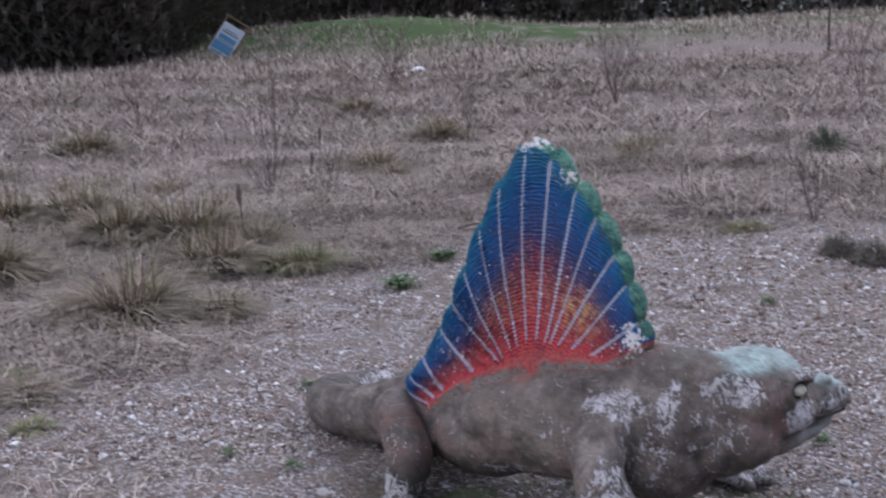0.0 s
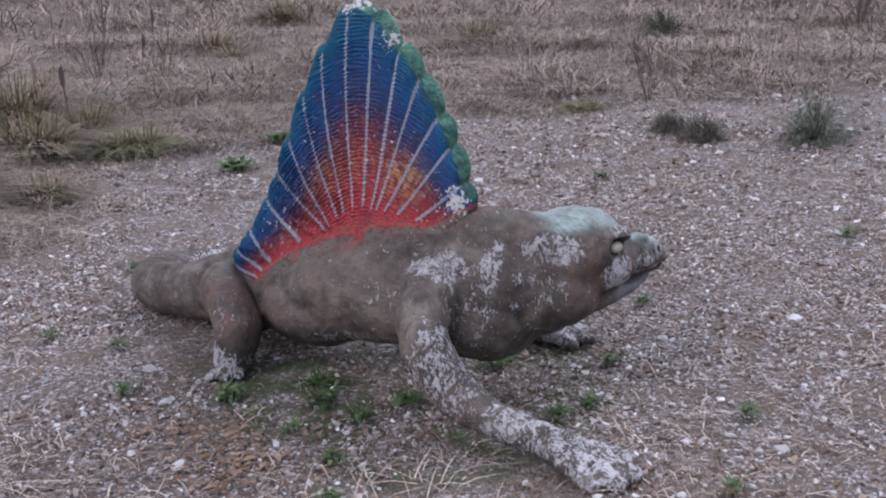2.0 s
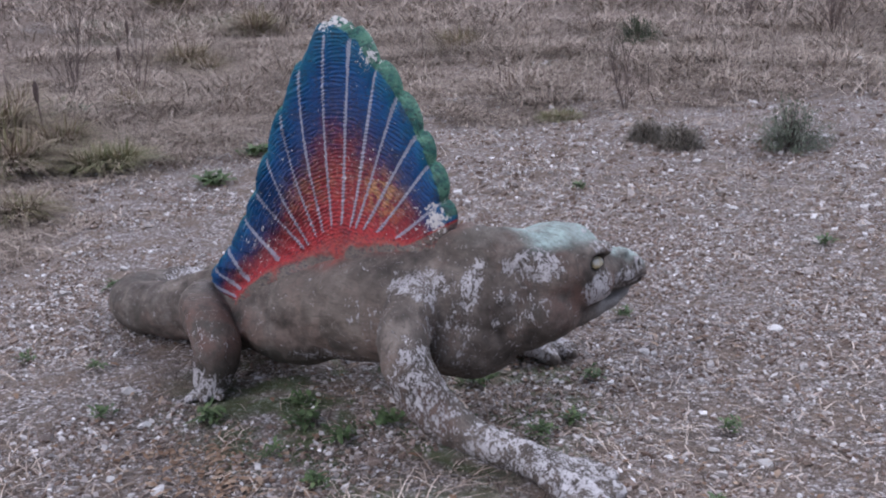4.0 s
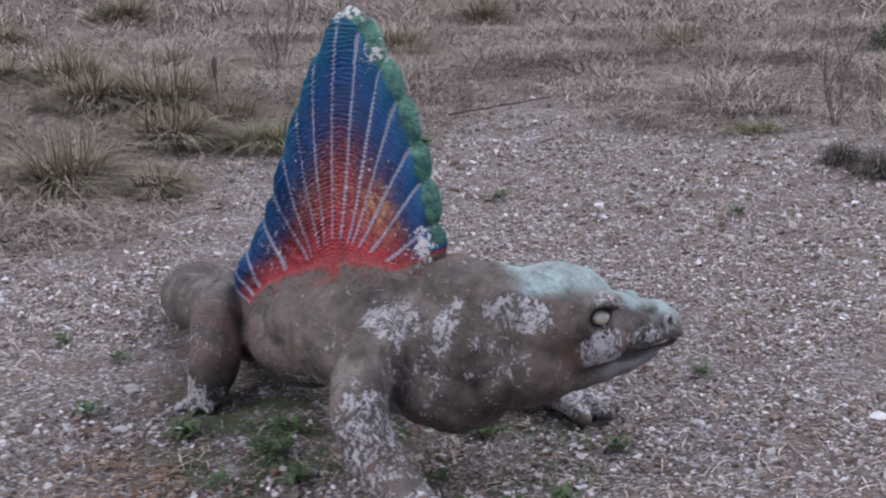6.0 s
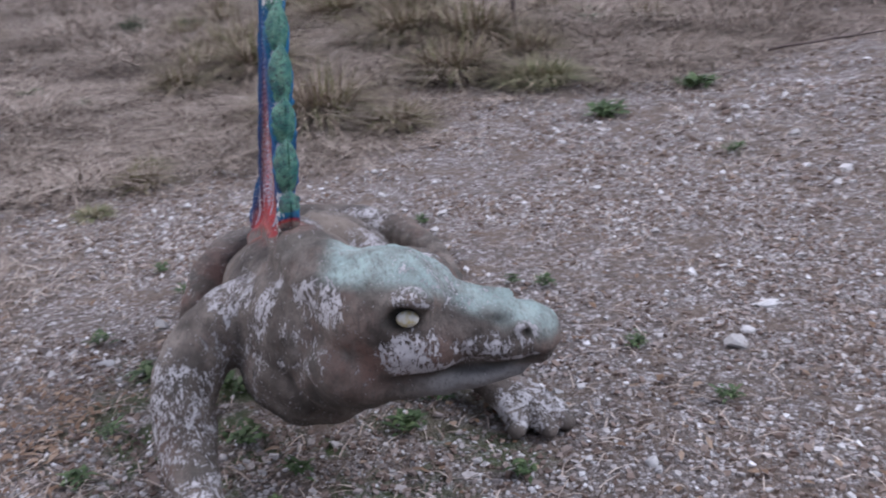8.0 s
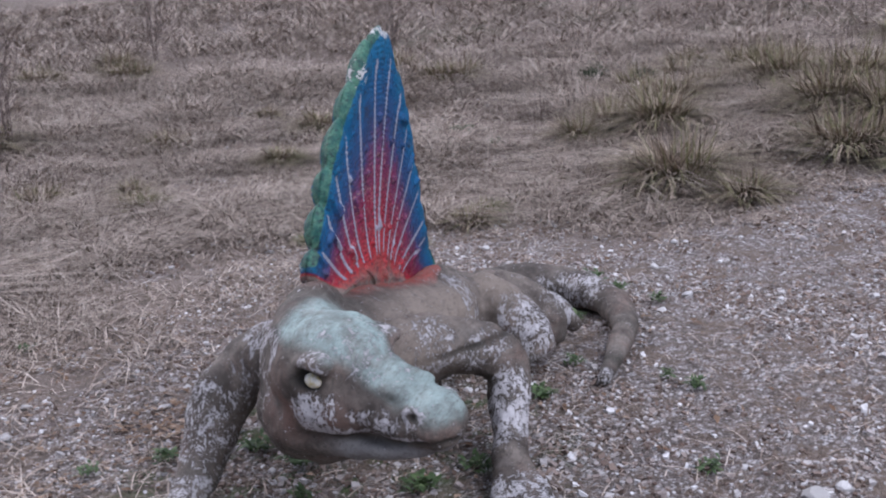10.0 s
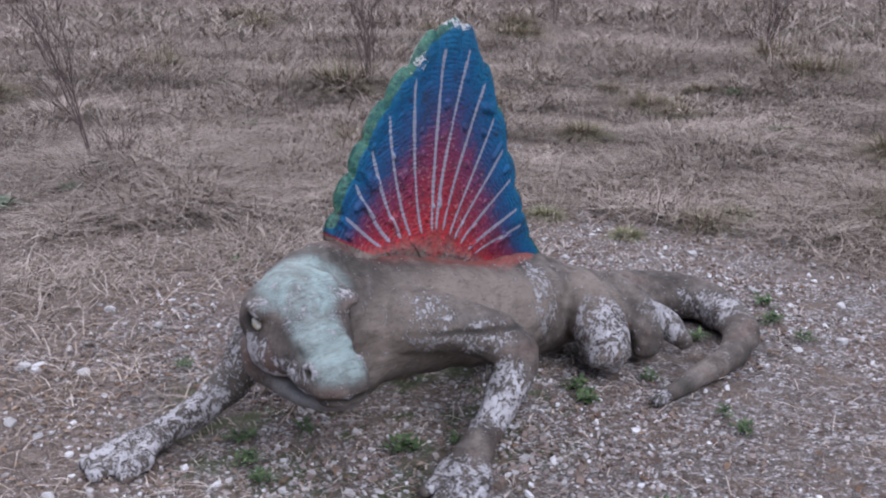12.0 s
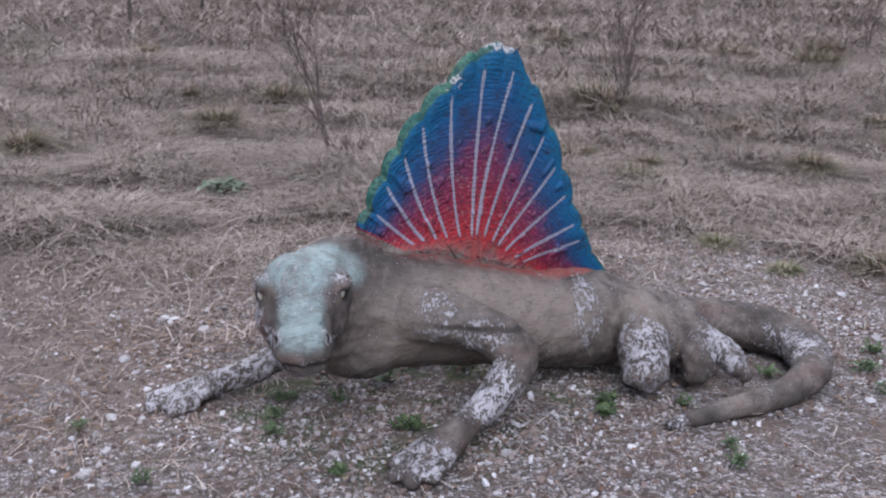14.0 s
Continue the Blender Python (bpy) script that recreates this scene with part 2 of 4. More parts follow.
# ---- helpers for building ----
def mesh_object(name, verts, faces, mats, parent=None, smooth=True, index=None):
    me = bpy.data.meshes.new(name)
    me.from_pydata(verts, [], faces)
    for m in mats if isinstance(mats, (list, tuple)) else [mats]:
        me.materials.append(m)
    if index is not None:
        me.polygons.foreach_set("material_index", index)
    me.polygons.foreach_set("use_smooth", [smooth] * len(me.polygons))
    me.update()
    ob = new(name, me)
    ob.parent = parent
    return ob


def soup(name, verts, faces, mat, smooth=False):
    """One mesh out of arrays: verts (n, 3) and faces (m, 3 or 4)."""
    me = bpy.data.meshes.new(name)
    k = faces.shape[1]
    me.vertices.add(len(verts))
    me.vertices.foreach_set("co", np.ascontiguousarray(verts, dtype=np.float32).ravel())
    me.loops.add(faces.size)
    me.loops.foreach_set("vertex_index", np.ascontiguousarray(faces, dtype=np.int32).ravel())
    me.polygons.add(len(faces))
    me.polygons.foreach_set("loop_start", np.arange(0, faces.size, k, dtype=np.int32))
    me.polygons.foreach_set("use_smooth", np.full(len(faces), smooth))
    me.materials.append(mat)
    me.update(calc_edges=True)
    me.validate()
    return me


def smoothstep(v, lo, hi):
    k = np.clip((np.asarray(v, float) - lo) / (hi - lo), 0, 1)
    return k * k * (3 - 2 * k)


def value_noise(x, y, seed=0):
    """Smooth noise of 0 to 1 over the plan, for arrays."""
    xi, yi = np.floor(x).astype(np.int64), np.floor(y).astype(np.int64)
    fx, fy = x - xi, y - yi
    fx, fy = fx * fx * (3 - 2 * fx), fy * fy * (3 - 2 * fy)

    def h(a, b):
        k = (a * 374761393 + b * 668265263 + seed * 974711) & 0x7FFFFFFF
        k = ((k ^ (k >> 13)) * 1274126177) & 0x7FFFFFFF
        return ((k ^ (k >> 16)) & 0xFFFF) / 65535.0

    return (h(xi, yi) * (1 - fx) + h(xi + 1, yi) * fx) * (1 - fy) + (h(xi, yi + 1) * (1 - fx) + h(xi + 1, yi + 1) * fx) * fy


def fbm(x, y, seed=0):
    return (value_noise(x, y, seed) * 0.5 + value_noise(2.1 * x, 2.1 * y, seed + 1) * 0.3 + value_noise(4.3 * x, 4.3 * y, seed + 2) * 0.2)


def catmull(points, per):
    """Points on a smooth curve through the rows of an array."""
    p = np.asarray(points, float)
    p = np.vstack([2 * p[0] - p[1], p, 2 * p[-1] - p[-2]])
    out = []
    for i in range(1, len(p) - 2):
        for k in range(per):
            t = k / per
            out.append(0.5 * (2 * p[i] + (p[i + 1] - p[i - 1]) * t + (2 * p[i - 1] - 5 * p[i] + 4 * p[i + 1] - p[i + 2]) * t * t
                              + (3 * p[i] - p[i - 1] - 3 * p[i + 1] + p[i + 2]) * t ** 3))
    out.append(p[-2])
    return np.array(out)


# ---- the statue: one mesh of cement body and painted sail ----
HEAD_WAY = Vector((0.24, 0.97, 0)).normalized()
HEAD_SIDE = Vector((HEAD_WAY.y, -HEAD_WAY.x, 0))
HEAD_MID = Vector((0.762, 0.205, 0.0))


def head_at(side, ahead, z):
    p = HEAD_MID + HEAD_SIDE * side + HEAD_WAY * ahead
    return Vector((p.x, p.y, z))


def tube(bm, rows, per=5, n=20):
    """A closed tube through rows of x, y, z, half width, half height."""
    pts = catmull(rows, per)
    rings = []
    for i, row in enumerate(pts):
        a, b = pts[max(i - 1, 0)], pts[min(i + 1, len(pts) - 1)]
        way = Vector(b[:3] - a[:3]).normalized()
        side = Vector((way.y, -way.x, 0))
        side = side.normalized() if side.length > 0.15 else Vector((1, 0, 0))
        up = side.cross(way).normalized()
        c = Vector(row[:3])
        rings.append([bm.verts.new(c + side * (math.cos(2 * math.pi * k / n) * row[3]) + up * (math.sin(2 * math.pi * k / n) * row[4])) for k in range(n)])
    for r, s in zip(rings, rings[1:]):
        for k in range(n):
            bm.faces.new((r[k], r[(k + 1) % n], s[(k + 1) % n], s[k]))
    for ring, i, j in ((rings[0], 0, 1), (rings[-1], -1, -2)):
        out = Vector(pts[i][:3] - pts[j][:3]).normalized() * min(pts[i][3], pts[i][4]) * 0.6
        tip = bm.verts.new(Vector(pts[i][:3]) + out)
        for k in range(n):
            bm.faces.new((ring[k], tip, ring[(k + 1) % n]))


def lump(bm, centre, radii, turn=None):
    m = Matrix.Translation(centre) @ (turn or Matrix.Identity(4)) @ Matrix.Diagonal((*radii, 1))
    bmesh.ops.create_icosphere(bm, subdivisions=3, radius=1, matrix=m)


HEAD_TURN = Matrix((( *HEAD_SIDE, 0), (*HEAD_WAY, 0), (0, 0, 1, 0), (0, 0, 0, 1))).transposed()


def statue_body():
    bm = bmesh.new()
    # trunk and tail, which curls round on the ground
    tube(bm, [(0.70, 0.10, 0.47, 0.125, 0.13), (0.6, 0.03, 0.43, 0.165, 0.18), (0.42, -0.03, 0.37, 0.2, 0.215), (0.2, -0.05, 0.34, 0.215, 0.205),
              (-0.1, -0.06, 0.28, 0.195, 0.185), (-0.3, -0.055, 0.24, 0.155, 0.18), (-0.45, -0.05, 0.22, 0.132, 0.175), (-0.62, -0.07, 0.19, 0.135, 0.15), (-0.85, -0.11, 0.145, 0.125, 0.125),
              (-1.1, -0.13, 0.115, 0.108, 0.105), (-1.27, -0.03, 0.105, 0.105, 0.095), (-1.315, 0.15, 0.09, 0.1, 0.082), (-1.2, 0.345, 0.07, 0.078, 0.066),
              (-1.0, 0.46, 0.055, 0.056, 0.052), (-0.75, 0.5, 0.042, 0.04, 0.04), (-0.55, 0.51, 0.03, 0.03, 0.03), (-0.45, 0.515, 0.022, 0.022, 0.018)], 6, 24)
    # back ridge that carries the sail
    tube(bm, [(0.74, 0.1, 0.54, 0.11, 0.09), (0.66, 0.04, 0.553, 0.1, 0.085), (0.58, 0.0, 0.565, 0.088, 0.085), (0.51, -0.025, 0.57, 0.08, 0.085), (0.43, -0.035, 0.485, 0.09, 0.1), (0.15, -0.05, 0.41, 0.11, 0.1), (-0.12, -0.045, 0.355, 0.1, 0.1), (-0.36, -0.075, 0.355, 0.06, 0.085), (-0.5, -0.1, 0.328, 0.058, 0.08), (-0.64, -0.105, 0.265, 0.06, 0.08), (-0.85, -0.12, 0.195, 0.065, 0.075), (-1.05, -0.135, 0.15, 0.06, 0.055)], 4, 16)
    # haunch and belly
    lump(bm, (-0.55, -0.15, 0.17), (0.2, 0.12, 0.13))
    lump(bm, (-0.22, -0.09, 0.2), (0.3, 0.18, 0.14))
    lump(bm, (-0.69, 0.06, 0.17), (0.18, 0.13, 0.12))
    # chest and throat
    lump(bm, (0.74, 0.09, 0.385), (0.13, 0.14, 0.1))
    lump(bm, (0.5, -0.02, 0.3), (0.21, 0.19, 0.165))
    lump(bm, (0.66, 0.06, 0.36), (0.15, 0.14, 0.13))
    # head: skull, cheeks, snout, lower jaw
    lump(bm, head_at(-0.005, -0.05, 0.515), (0.158, 0.165, 0.133), HEAD_TURN)
    lump(bm, head_at(0.0, 0.0, 0.45), (0.155, 0.15, 0.1), HEAD_TURN)
    tube(bm, [(*head_at(0, -0.02, 0.49), 0.12, 0.1), (*head_at(0, 0.08, 0.483), 0.112, 0.085), (*head_at(0, 0.17, 0.453), 0.098, 0.07),
              (*head_at(0, 0.26, 0.43), 0.09, 0.064), (*head_at(0, 0.31, 0.415), 0.074, 0.056)], 5, 20)
    tube(bm, [(*head_at(0, -0.14, 0.35), 0.12, 0.075), (*head_at(0, 0.0, 0.352), 0.104, 0.062), (*head_at(0, 0.12, 0.357), 0.08, 0.042),
              (*head_at(0, 0.2, 0.363), 0.068, 0.032), (*head_at(0, 0.255, 0.365), 0.052, 0.024)], 5, 18)
    for s in (1, -1):
        lump(bm, head_at((0.12 if s > 0 else 0.134) * s, 0.012, 0.57), (0.032, 0.06, 0.026), HEAD_TURN)
        lump(bm, head_at(0.066 * s, 0.255, 0.476), (0.019, 0.028, 0.015), HEAD_TURN)
        lump(bm, head_at(0.052 * s, 0.15, 0.51), (0.022, 0.085, 0.02), HEAD_TURN)
    # right foreleg: shoulder, elbow held out, forearm reaching forwards, spread hand
    tube(bm, [(0.44, -0.15, 0.42, 0.1, 0.11), (0.475, -0.285, 0.365, 0.085, 0.095), (0.55, -0.355, 0.275, 0.08, 0.088), (0.635, -0.355, 0.18, 0.074, 0.078), (0.73, -0.335, 0.115, 0.062, 0.064),
              (0.83, -0.31, 0.085, 0.054, 0.054), (0.94, -0.29, 0.065, 0.055, 0.05), (1.03, -0.28, 0.05, 0.082, 0.042), (1.11, -0.265, 0.032, 0.09, 0.028)], 5, 18)
    for a, b in (((1.04, -0.33), (1.15, -0.375)), ((1.08, -0.295), (1.21, -0.325)), ((1.08, -0.25), (1.215, -0.25)), ((1.05, -0.2), (1.15, -0.17))):
        tube(bm, [(*a, 0.042, 0.036, 0.034), (*b, 0.016, 0.03, 0.022)], 3, 12)
    # left foreleg: elbow drawn back, hand turned forwards
    tube(bm, [(0.36, 0.1, 0.4, 0.11, 0.11), (0.22, 0.22, 0.385, 0.085, 0.09), (0.08, 0.325, 0.315, 0.074, 0.078), (0.07, 0.37, 0.25, 0.068, 0.07), (0.165, 0.395, 0.17, 0.063, 0.064),
              (0.28, 0.435, 0.1, 0.05, 0.05), (0.36, 0.475, 0.068, 0.062, 0.05), (0.45, 0.53, 0.05, 0.09, 0.042)], 5, 18)
    for a, b in (((0.45, 0.5), (0.555, 0.475)), ((0.47, 0.53), (0.585, 0.565)), ((0.45, 0.55), (0.545, 0.625)), ((0.42, 0.57), (0.47, 0.64))):
        tube(bm, [(*a, 0.05, 0.034, 0.034), (*b, 0.024, 0.027, 0.022)], 3, 12)
    # right hind leg
    tube(bm, [(-0.62, -0.15, 0.23, 0.085, 0.09), (-0.55, -0.25, 0.25, 0.085, 0.085), (-0.43, -0.32, 0.225, 0.088, 0.088), (-0.345, -0.36, 0.165, 0.09, 0.09), (-0.345, -0.39, 0.08, 0.075, 0.075), (-0.35, -0.43, 0.03, 0.065, 0.04)], 5, 16)
    for b in ((-0.29, -0.485), (-0.36, -0.505), (-0.26, -0.42)):
        tube(bm, [(-0.35, -0.43, 0.03, 0.03, 0.025), (*b, 0.012, 0.018, 0.014)], 3, 10)
    # left hind leg: thigh, shin and foot folded behind it
    tube(bm, [(-0.62, -0.02, 0.25, 0.1, 0.1), (-0.57, 0.11, 0.225, 0.1, 0.1), (-0.525, 0.225, 0.14, 0.094, 0.094), (-0.515, 0.26, 0.08, 0.086, 0.078)], 5, 16)
    tube(bm, [(-0.78, 0.0, 0.24, 0.075, 0.075), (-0.78, 0.14, 0.21, 0.075, 0.075), (-0.76, 0.23, 0.13, 0.062, 0.065), (-0.74, 0.25, 0.05, 0.05, 0.05)], 5, 16)
    tube(bm, [(-0.78, 0.12, 0.2, 0.06, 0.06), (-0.88, 0.2, 0.14, 0.062, 0.062), (-0.93, 0.24, 0.08, 0.052, 0.05), (-0.97, 0.26, 0.04, 0.045, 0.035)], 5, 16)
    bmesh.ops.recalc_face_normals(bm, faces=bm.faces)
    raw = bpy.data.meshes.new("raw_statue")
    bm.to_mesh(raw)
    bm.free()
    ob = new("raw_statue", raw)
    r = ob.modifiers.new("skin", "REMESH")
    r.mode, r.voxel_size, r.use_smooth_shade = "VOXEL", 0.0085, True
    s = ob.modifiers.new("soften", "SMOOTH")
    s.factor, s.iterations = 0.5, 9
    done = bpy.data.meshes.new_from_object(ob.evaluated_get(bpy.context.evaluated_depsgraph_get()))
    verts = np.array([v.co for v in done.vertices])
    normals = np.array([v.normal for v in done.vertices])
    faces = [tuple(p.vertices) for p in done.polygons]
    bpy.data.objects.remove(ob)
    bpy.data.meshes.remove(raw)
    bpy.data.meshes.remove(done)
    return verts, normals, faces


def near(v, c, radii, soft=0.35):
    d = np.sqrt((((v - np.array(c)) / np.array(radii)) ** 2).sum(1))
    return 1 - smoothstep(d, 1 - soft, 1 + soft)


def carve(v, nrm):
    """Hand-modelled unevenness, the mouth, eye sockets and nostrils."""
    bumps = np.array([noise.noise(Vector(p) * 7) * 0.010 + noise.noise(Vector(p) * 18) * 0.0062 + noise.noise(Vector(p) * 45) * 0.0027 for p in v])
    v = v + nrm * bumps[:, None]
    rel = v - np.array(HEAD_MID)
    side, ahead = rel @ np.array(HEAD_SIDE), rel @ np.array(HEAD_WAY)
    line = 0.384 + 0.003 * np.sin(ahead * 30) + 0.02 * smoothstep(ahead, 0.2, 0.32)
    mouth = np.exp(-((v[:, 2] - line) / 0.009) ** 2) * smoothstep(ahead, -0.09, -0.02)
    v = v - nrm * (mouth * 0.009)[:, None]
    # dark: shade of the carved recesses, which goes into the body colour
    dark = mouth * 0.55
    for s in (1, -1):
        e = np.array(head_at(0.143 * s, 0.006, 0.534))
        off = v - e
        d = np.sqrt((off @ np.array(HEAD_WAY) / 1.35) ** 2 + (off @ np.array(HEAD_SIDE)) ** 2 + off[:, 2] ** 2)
        pit = np.exp(-(d / 0.029) ** 4)
        v = v - nrm * (pit * 0.026)[:, None]
        dark = np.maximum(dark, np.exp(-(d / 0.0285) ** 6) * 1.1)
        q = np.array(head_at(0.082 * s, 0.268, 0.47))
        pit = np.exp(-(np.linalg.norm(v - q, axis=1) / 0.011) ** 2)
        v = v - nrm * (pit * 0.014)[:, None]
        dark = np.maximum(dark, pit)
    v[:, 2] = np.maximum(v[:, 2], -0.02)
    return v, side, ahead, dark


def body_attributes(v, side, ahead, dark):
    z, x, y = v[:, 2], v[:, 0], v[:, 1]
    on_head = smoothstep(ahead, -0.22, -0.14) * smoothstep(z, 0.3, 0.36) * (x > 0.5)
    flake = np.zeros(len(v))
    spots = [((0.47, -0.19, 0.485), (0.14, 0.1, 0.055), 0.66), ((0.62, -0.13, 0.5), (0.035, 0.1, 0.1), 0.74), ((0.78, -0.02, 0.55), (0.1, 0.1, 0.06), 0.74),
             ((0.87, 0.19, 0.455), (0.06, 0.08, 0.07), 0.84), ((0.87, 0.36, 0.45), (0.06, 0.13, 0.035), 0.66), ((0.62, -0.38, 0.22), (0.14, 0.14, 0.2), 0.62),
             ((0.86, -0.3, 0.1), (0.2, 0.12, 0.09), 0.68), ((1.1, -0.26, 0.04), (0.18, 0.17, 0.08), 0.7), ((0.3, 0.2, 0.4), (0.1, 0.11, 0.11), 0.62),
             ((0.17, 0.32, 0.36), (0.13, 0.08, 0.06), 0.66), ((0.2, 0.41, 0.17), (0.14, 0.08, 0.17), 0.8), ((0.46, 0.54, 0.05), (0.12, 0.12, 0.07), 0.72), ((-0.36, 0.03, 0.3), (0.08, 0.2, 0.16), 0.62),
             ((-0.54, 0.22, 0.13), (0.15, 0.13, 0.2), 0.72), ((-0.85, 0.2, 0.14), (0.15, 0.12, 0.14), 0.78), ((-1.24, 0.2, 0.1), (0.12, 0.22, 0.08), 0.64), ((-0.47, 0.52, 0.03), (0.06, 0.05, 0.05), 0.62),
             ((-0.36, -0.44, 0.05), (0.12, 0.13, 0.08), 0.75), ((-0.4, -0.4, 0.2), (0.12, 0.1, 0.08), 0.4), ((0.08, -0.22, 0.16), (0.2, 0.1, 0.05), 0.5), ((0.1, 0.06, 0.5), (0.2, 0.1, 0.07), 0.25), ((0.56, -0.2, 0.34), (0.16, 0.12, 0.14), 0.45), ((0.72, -0.05, 0.42), (0.14, 0.12, 0.1), 0.4), ((0.36, -0.3, 0.36), (0.2, 0.1, 0.1), 0.4)]
    for c, r, k in spots:
        flake = np.maximum(flake, near(v, c, r) * k)
    lip = smoothstep(ahead, 0.0, 0.05) * np.exp(-((z - 0.408) / 0.018) ** 2) * (x > 0.6)
    flake = np.maximum(flake, lip * 0.74)
    for s in (1, -1):
        flake = np.maximum(flake, near(v, head_at(0.13 * s, 0.02, 0.585), (0.045, 0.05, 0.025)) * 0.6)
        flake = np.maximum(flake, near(v, head_at(0.075 * s, 0.265, 0.468), (0.03, 0.032, 0.03)) * 0.8)
    flake = np.maximum(flake, near(v, head_at(0.0, 0.05, 0.57), (0.16, 0.2, 0.08)) * 0.42)
    flake = np.maximum(flake, 0.2 * smoothstep(z, 0.0, 0.1))
    flake *= 1 - np.clip(dark * 1.3, 0, 1)
    teal = on_head * smoothstep(z + 0.33 * np.clip(ahead, 0, 0.3) - 0.3 * np.abs(side), 0.55, 0.6)
    teal = np.maximum(teal, on_head * smoothstep(ahead, 0.06, 0.12) * smoothstep(0.085 - np.abs(side), 0.0, 0.03) * smoothstep(z, 0.43, 0.47) * 0.75)
    teal = np.maximum(teal, 0.75 * near(v, (0.63, 0.13, 0.58), (0.11, 0.1, 0.07)))
    rust = np.maximum.reduce([near(v, (0.85, 0.15, 0.44), (0.1, 0.16, 0.07)), near(v, (-0.4, -0.36, 0.2), (0.2, 0.16, 0.13)) * 1.0,
                              near(v, (0.6, -0.42, 0.16), (0.14, 0.12, 0.12)) * 0.6, near(v, (0.1, -0.22, 0.2), (0.3, 0.12, 0.1)) * 0.35])
    ochre = np.maximum(near(v, (0.0, 0.14, 0.36), (0.55, 0.15, 0.2)) * 0.95, near(v, (0.1, -0.2, 0.38), (0.3, 0.12, 0.12)) * 0.3)
    ochre = np.maximum(ochre, near(v, (-0.6, 0.1, 0.3), (0.1, 0.12, 0.1)) * 0.7)
    # shade painted into mouth, eyes and nostrils; grime on knee; belly darker low down
    grime_shade = np.clip(np.maximum(dark * 1.6, np.maximum(near(v, (-0.33, -0.38, 0.09), (0.13, 0.13, 0.09)), near(v, (-0.1, -0.2, 0.12), (0.3, 0.12, 0.06))) * 0.9), 0, 1.5)
    # darker tail tip
    grime_shade = np.maximum(grime_shade, near(v, (-0.52, 0.53, 0.03), (0.14, 0.06, 0.08)) * 0.8)
    jaw = smoothstep(ahead, -0.02, 0.08) * (1 - smoothstep(z, 0.374, 0.386)) * smoothstep(z, 0.28, 0.31) * (x > 0.6)
    ang, far = np.degrees(np.arctan2(z - FAN[1], x - FAN[0])), np.hypot(x - FAN[0], z - FAN[1])
    foot = np.interp(ang, *zip(*FOOT))
    blush = smoothstep(far, foot - 0.09, foot + 0.01) * smoothstep(0.13 - np.abs(y - sail_line(x, z)), 0.0, 0.06) * smoothstep(ang, 24, 34) * (ang < 196)
    return dict(blush=blush, flake=flake * (1 - 0.8 * jaw), teal=teal, rust=rust * (1 - jaw), ochre=ochre, grime_shade=grime_shade, jaw=jaw, hollow_shade=np.clip(dark, 0, 1))


FAN = (0.06, 0.42)
# rim of the sail as angle from the fan's middle and reach
RIM = [(-14, 0.44), (0, 0.45), (15, 0.47), (30, 0.50), (44, 0.545), (54, 0.585), (64, 0.645), (75, 0.725), (81.5, 0.775), (86.5, 0.84), (94.2, 0.885), (99, 0.86), (103, 0.79),
       (108, 0.755), (114, 0.675), (118.5, 0.65), (130, 0.565), (150, 0.505), (168, 0.525), (178, 0.57), (184, 0.64), (190, 0.7), (197, 0.7), (205, 0.6)]
# where the sail leaves the back, along the same angles
FOOT = [(-14, 0.4), (10, 0.38), (24, 0.36), (37, 0.255), (50, 0.195), (63, 0.15), (75, 0.12), (90, 0.095), (120, 0.11), (150, 0.14), (165, 0.185), (178, 0.27), (187, 0.36), (193, 0.45), (200, 0.52), (205, 0.54)]
RIBS_RIGHT = [(36.9, 37.7), (50.4, 50.4), (63, 59.6), (72, 70.8), (78, 79.8), (90, 88.4), (104, 95.7), (119, 105.5), (131, 117), (146, 131.5), (153, 147), (174, 160), (190, 173.8), (193, 182.3), (196, 187.6)]
RIBS_LEFT = [(35.9, 38.3), (41.7, 49.9), (50.4, 61.5), (59.2, 71.2), (72.9, 81.5), (88, 90.5), (93, 99.5), (104, 107.6), (118, 116.2), (128, 128), (140.5, 141.5), (155.5, 156.8), (165, 166)]


def sail_line(x, z):
    return -0.078 + 0.065 * x + 0.102 * np.clip(z - 0.6, -0.2, 1)


